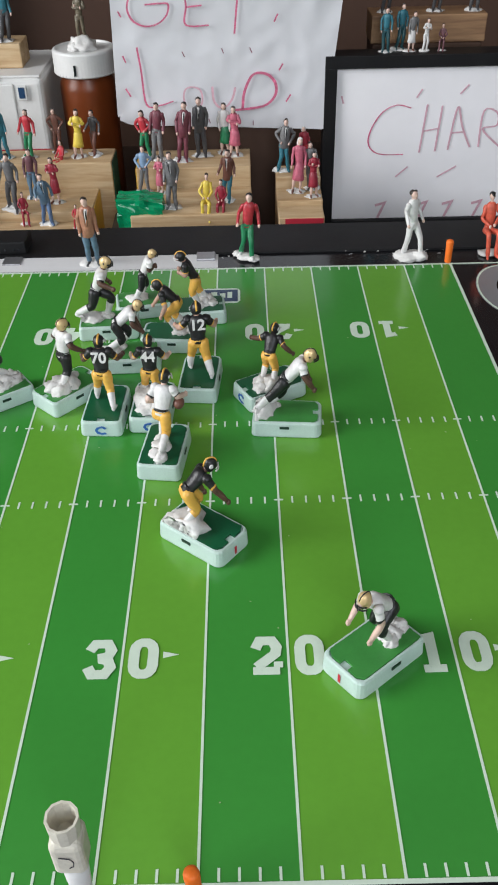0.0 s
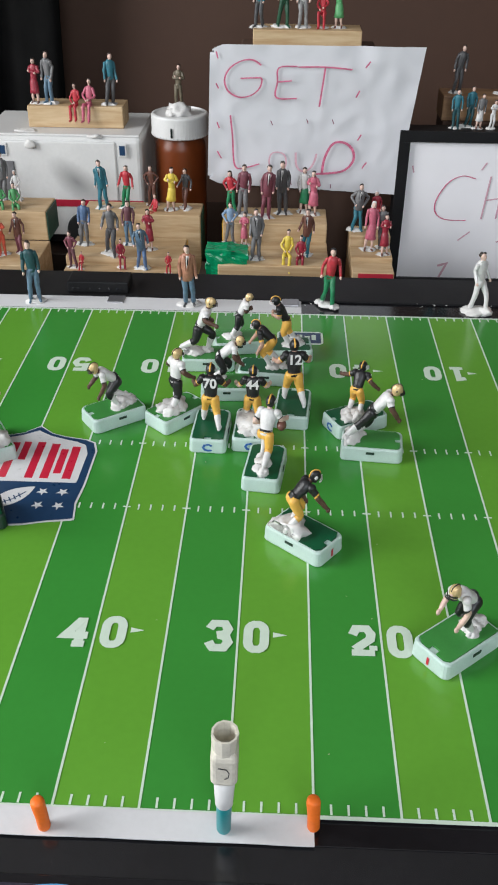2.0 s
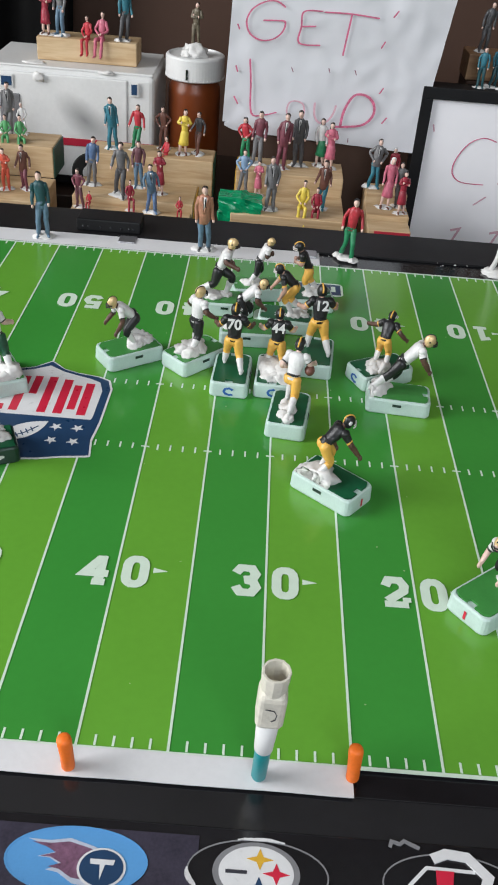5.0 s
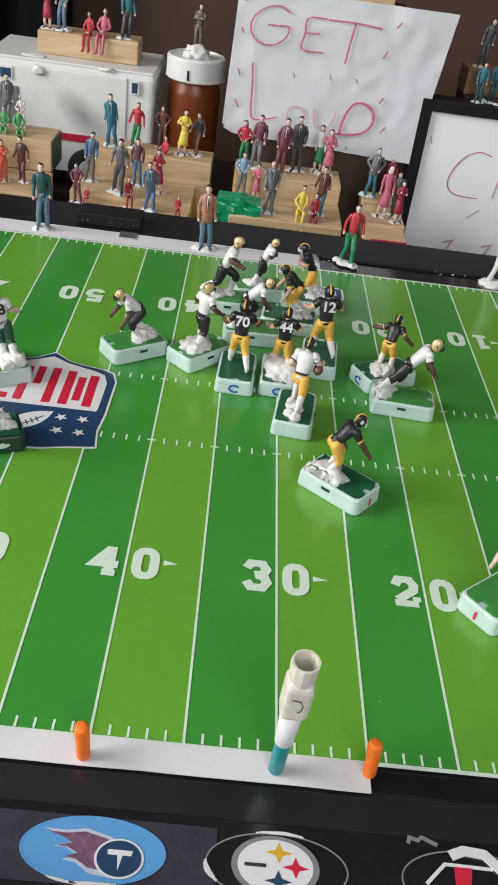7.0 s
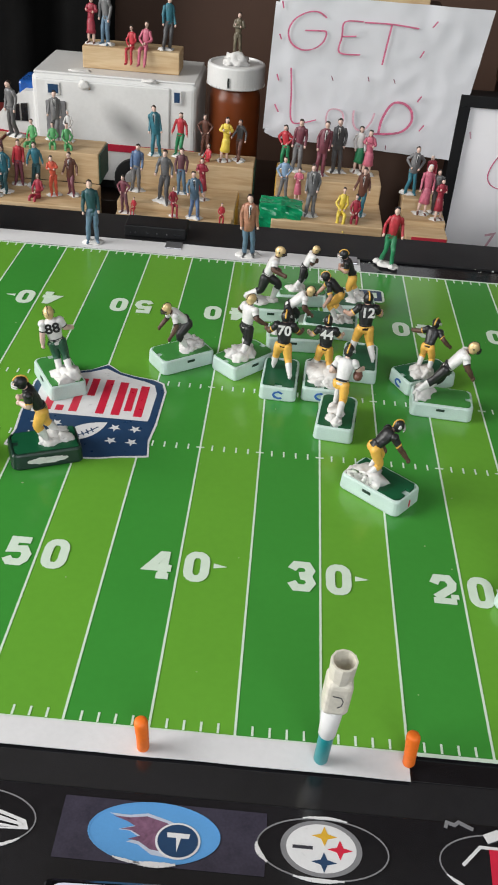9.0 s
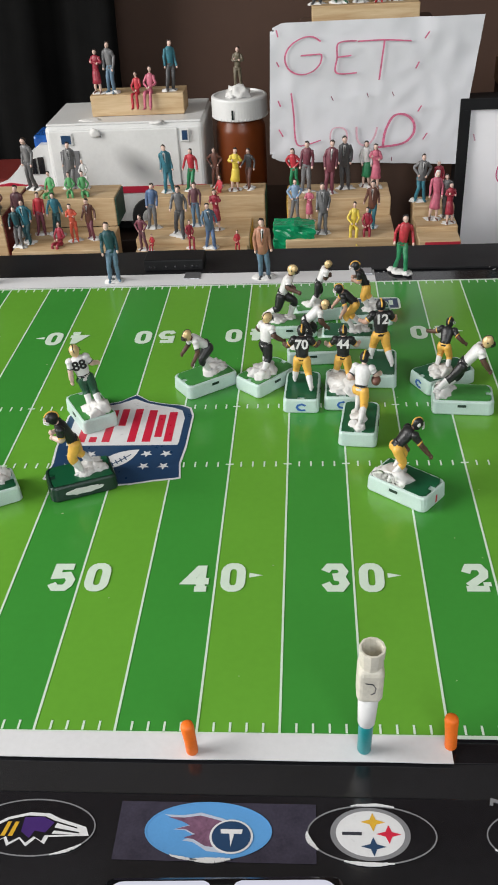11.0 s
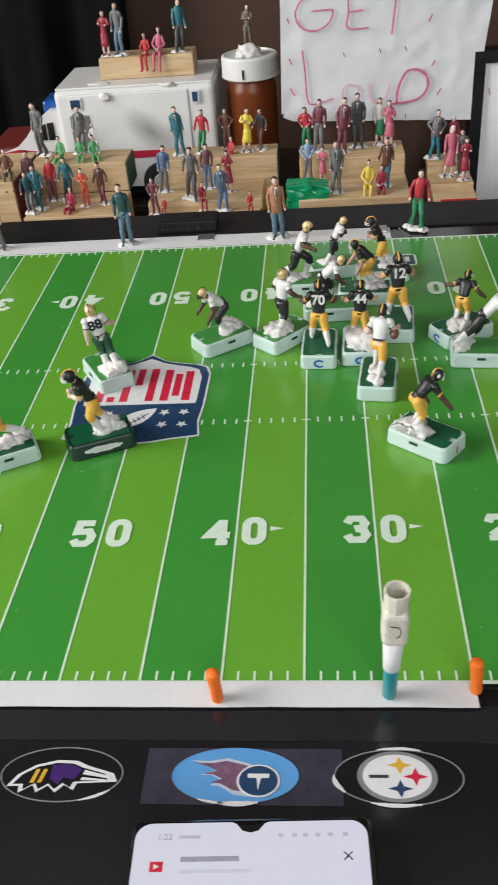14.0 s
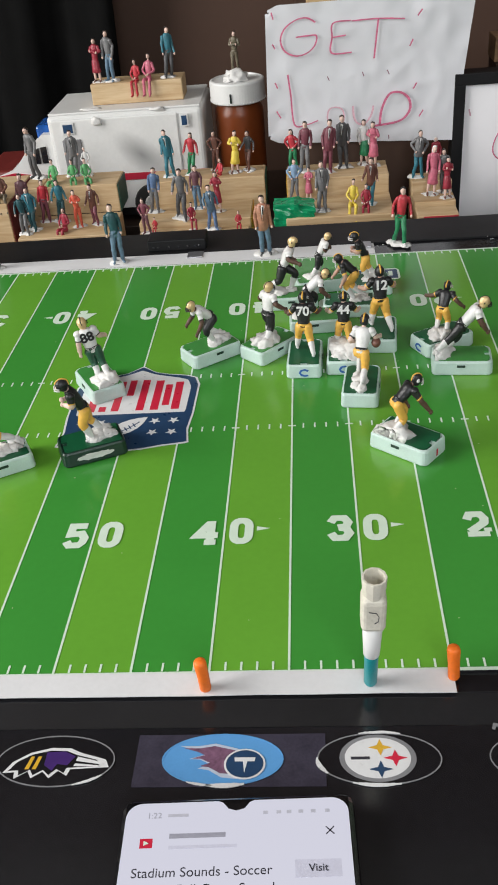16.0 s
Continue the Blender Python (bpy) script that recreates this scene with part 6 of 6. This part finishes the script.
    spectator(0.1130, 0.6060, -0.0097, 0.0330, "crossed", "pink", "pink", 170, skirt=True)
    spectator(0.1528, 0.5660, -0.0170, 0.0370, "sit", "yellow", "yellow", 175)
    spectator(0.1656, 0.5660, -0.0170, 0.0320, "sit", "crimson", "crimson", 185)
    # narrow steps with the red front
    np_ = "step"
    spectator(0.2200, 0.6320, -0.0022, 0.0456, "akimbo", "grey", "teal", 175, jacket=True, where=np_)
    spectator(0.2405, 0.6420, -0.0022, 0.0360, "stand", "crimson", "red", 180, head="long", hair="white", where=np_)
    spectator(0.2310, 0.6080, -0.0122, 0.0470, "stand", "pink", "pink", 180, skirt=True, head="long", hair="white", where=np_)
    spectator(0.2448, 0.6130, -0.0122, 0.0430, "stand", "grey", "grey", 185, where=np_)
    spectator(0.2450, 0.5960, -0.0122, 0.0390, "crossed", "crimson", "crimson", 190, skirt=True, head="long", hair="black", where=np_)
    # long steps with the dark green end
    spectator(-0.1640, 0.6430, 0.0178, 0.0520, "stand", "grey", "darkgrey", 165, jacket=False)
    spectator(-0.1250, 0.6430, 0.0178, 0.0455, "stand", "grey", "grey", 185, jacket=True)
    spectator(-0.1100, 0.6420, 0.0178, 0.0280, "sit", "white", "white", 180, hair="white")
    spectator(-0.1415, 0.6170, 0.0070, 0.0350, "sit", "limegreen", "limegreen", 170)
    spectator(-0.1205, 0.6170, 0.0100, 0.0305, "sit", "limegreen", "limegreen", 180)
    spectator(-0.1074, 0.6170, 0.0080, 0.0330, "sit", "limegreen", "limegreen", 190)
    spectator(-0.1665, 0.5880, -0.0102, 0.0500, "stand", "plum", "jeans", 170)
    spectator(-0.1545, 0.5690, -0.0102, 0.0420, "stride", "teal", "darkteal", 175, jacket=True)
    spectator(-0.1470, 0.5900, -0.0102, 0.0420, "stand", "red", "maroon", 180)
    spectator(-0.1298, 0.5860, -0.0102, 0.0430, "stride", "teal", "darkteal", 195)
    spectator(-0.1095, 0.5700, -0.0102, 0.0370, "crossed", "orange", "orange", 180)
    spectator(-0.0935, 0.5740, -0.0102, 0.0395, "stride", "brown", "maroon", 160, jacket=True)
    spectator(-0.1241, 0.5560, -0.0200, 0.0330, "sit", "crimson", "crimson", 170, head="long")
    # pine blocks beside them
    spectator(-0.1960, 0.5690, 0.0080, 0.0380, "sit", "olive", "olive", 170)
    spectator(-0.2080, 0.5690, 0.0080, 0.0380, "sit", "darkgreen", "brown", 180)
    spectator(-0.1790, 0.5690, 0.0100, 0.0370, "sit", "brown", "olive", 175)
    spectator(-0.1600, 0.5580, -0.0102, 0.0400, "stride", "darkteal", "grey", 185)
    # block on the ambulance roof
    bl = "block"
    spectator(-0.1040, 0.7270, 0.0890, 0.0430, "crossed", "crimson", "crimson", 180, skirt=True, head="long", where=bl)
    spectator(-0.0900, 0.7270, 0.0890, 0.0500, "stand", "grey", "jeans", 175, where=bl)
    spectator(-0.0630, 0.7200, 0.0755, 0.0345, "sit", "red", "red", 175, where=bl, putty=None)
    spectator(-0.0508, 0.7200, 0.0745, 0.0400, "sit", "pink", "pink", 180, where=bl, putty=None)
    spectator(-0.0290, 0.7280, 0.0890, 0.0490, "stand", "teal", "darkgrey", 190, jacket=False, where=bl)
    spectator(0.0420, 0.7180, 0.0900, 0.0410, "crossed", "olive", "olive", 180, where="cap", putty=None)
    # block above the paper sign
    spectator(0.1217, 0.6860, 0.1692, 0.0440, "stand", "teal", "darkgrey", 160, where=bl)
    spectator(0.1434, 0.6860, 0.1692, 0.0455, "stride", "darkgreen", "darkgreen", 200, where=bl)
    spectator(0.1619, 0.6860, 0.1692, 0.0450, "stand", "white", "lightgrey", 180, where=bl)
    spectator(0.1795, 0.6850, 0.1692, 0.0330, "sit", "red", "red", 180, where=bl)
    spectator(0.1945, 0.6860, 0.1692, 0.0390, "crossed", "limegreen", "limegreen", 180, skirt=True, where=bl)
    # on the picture frame and the block behind it
    fr = "frame"
    spectator(0.3110, 0.6780, 0.0845, 0.0360, "stand", "teal", "darkteal", 180, where=fr)
    spectator(0.3235, 0.6840, 0.0845, 0.0375, "stand", "teal", "darkteal", 185, where=fr)
    spectator(0.3325, 0.6780, 0.0845, 0.0325, "stand", "grey", "white", 180, skirt=True, where=fr)
    spectator(0.3450, 0.6780, 0.0845, 0.0265, "crossed", "white", "white", 180, where=fr)
    spectator(0.3600, 0.6790, 0.0845, 0.0215, "sit", "plum", "plum", 150, where=fr)
    for x, top in ((0.3138, "darkgrey"), (0.3585, "grey"), (0.3920, "green")):
        spectator(x, 0.7130, 0.1092, 0.0440, "stand", top, "darkgrey", 180, where="block")
    bm = turned([(0.0030, 0), (0.0034, 0.001), (0.0034, 0.008), (0.0026, 0.0092), (0.0008, 0.0095)], 18)
    ob = tagged(part("metal_plug", bm, STEEL, smooth=True), "small dull metal plug standing on sideline tape", "plug")
    ob.matrix_world = pose(-0.1625, 0.4430, 0.0004, 0, 8, 0)


room()
table()
game_board()
tapes()
stickers()
phone()
pylons()
kicking_tube()
pieces()
stands()
ambulance()
bottle()
signs()
crowd()
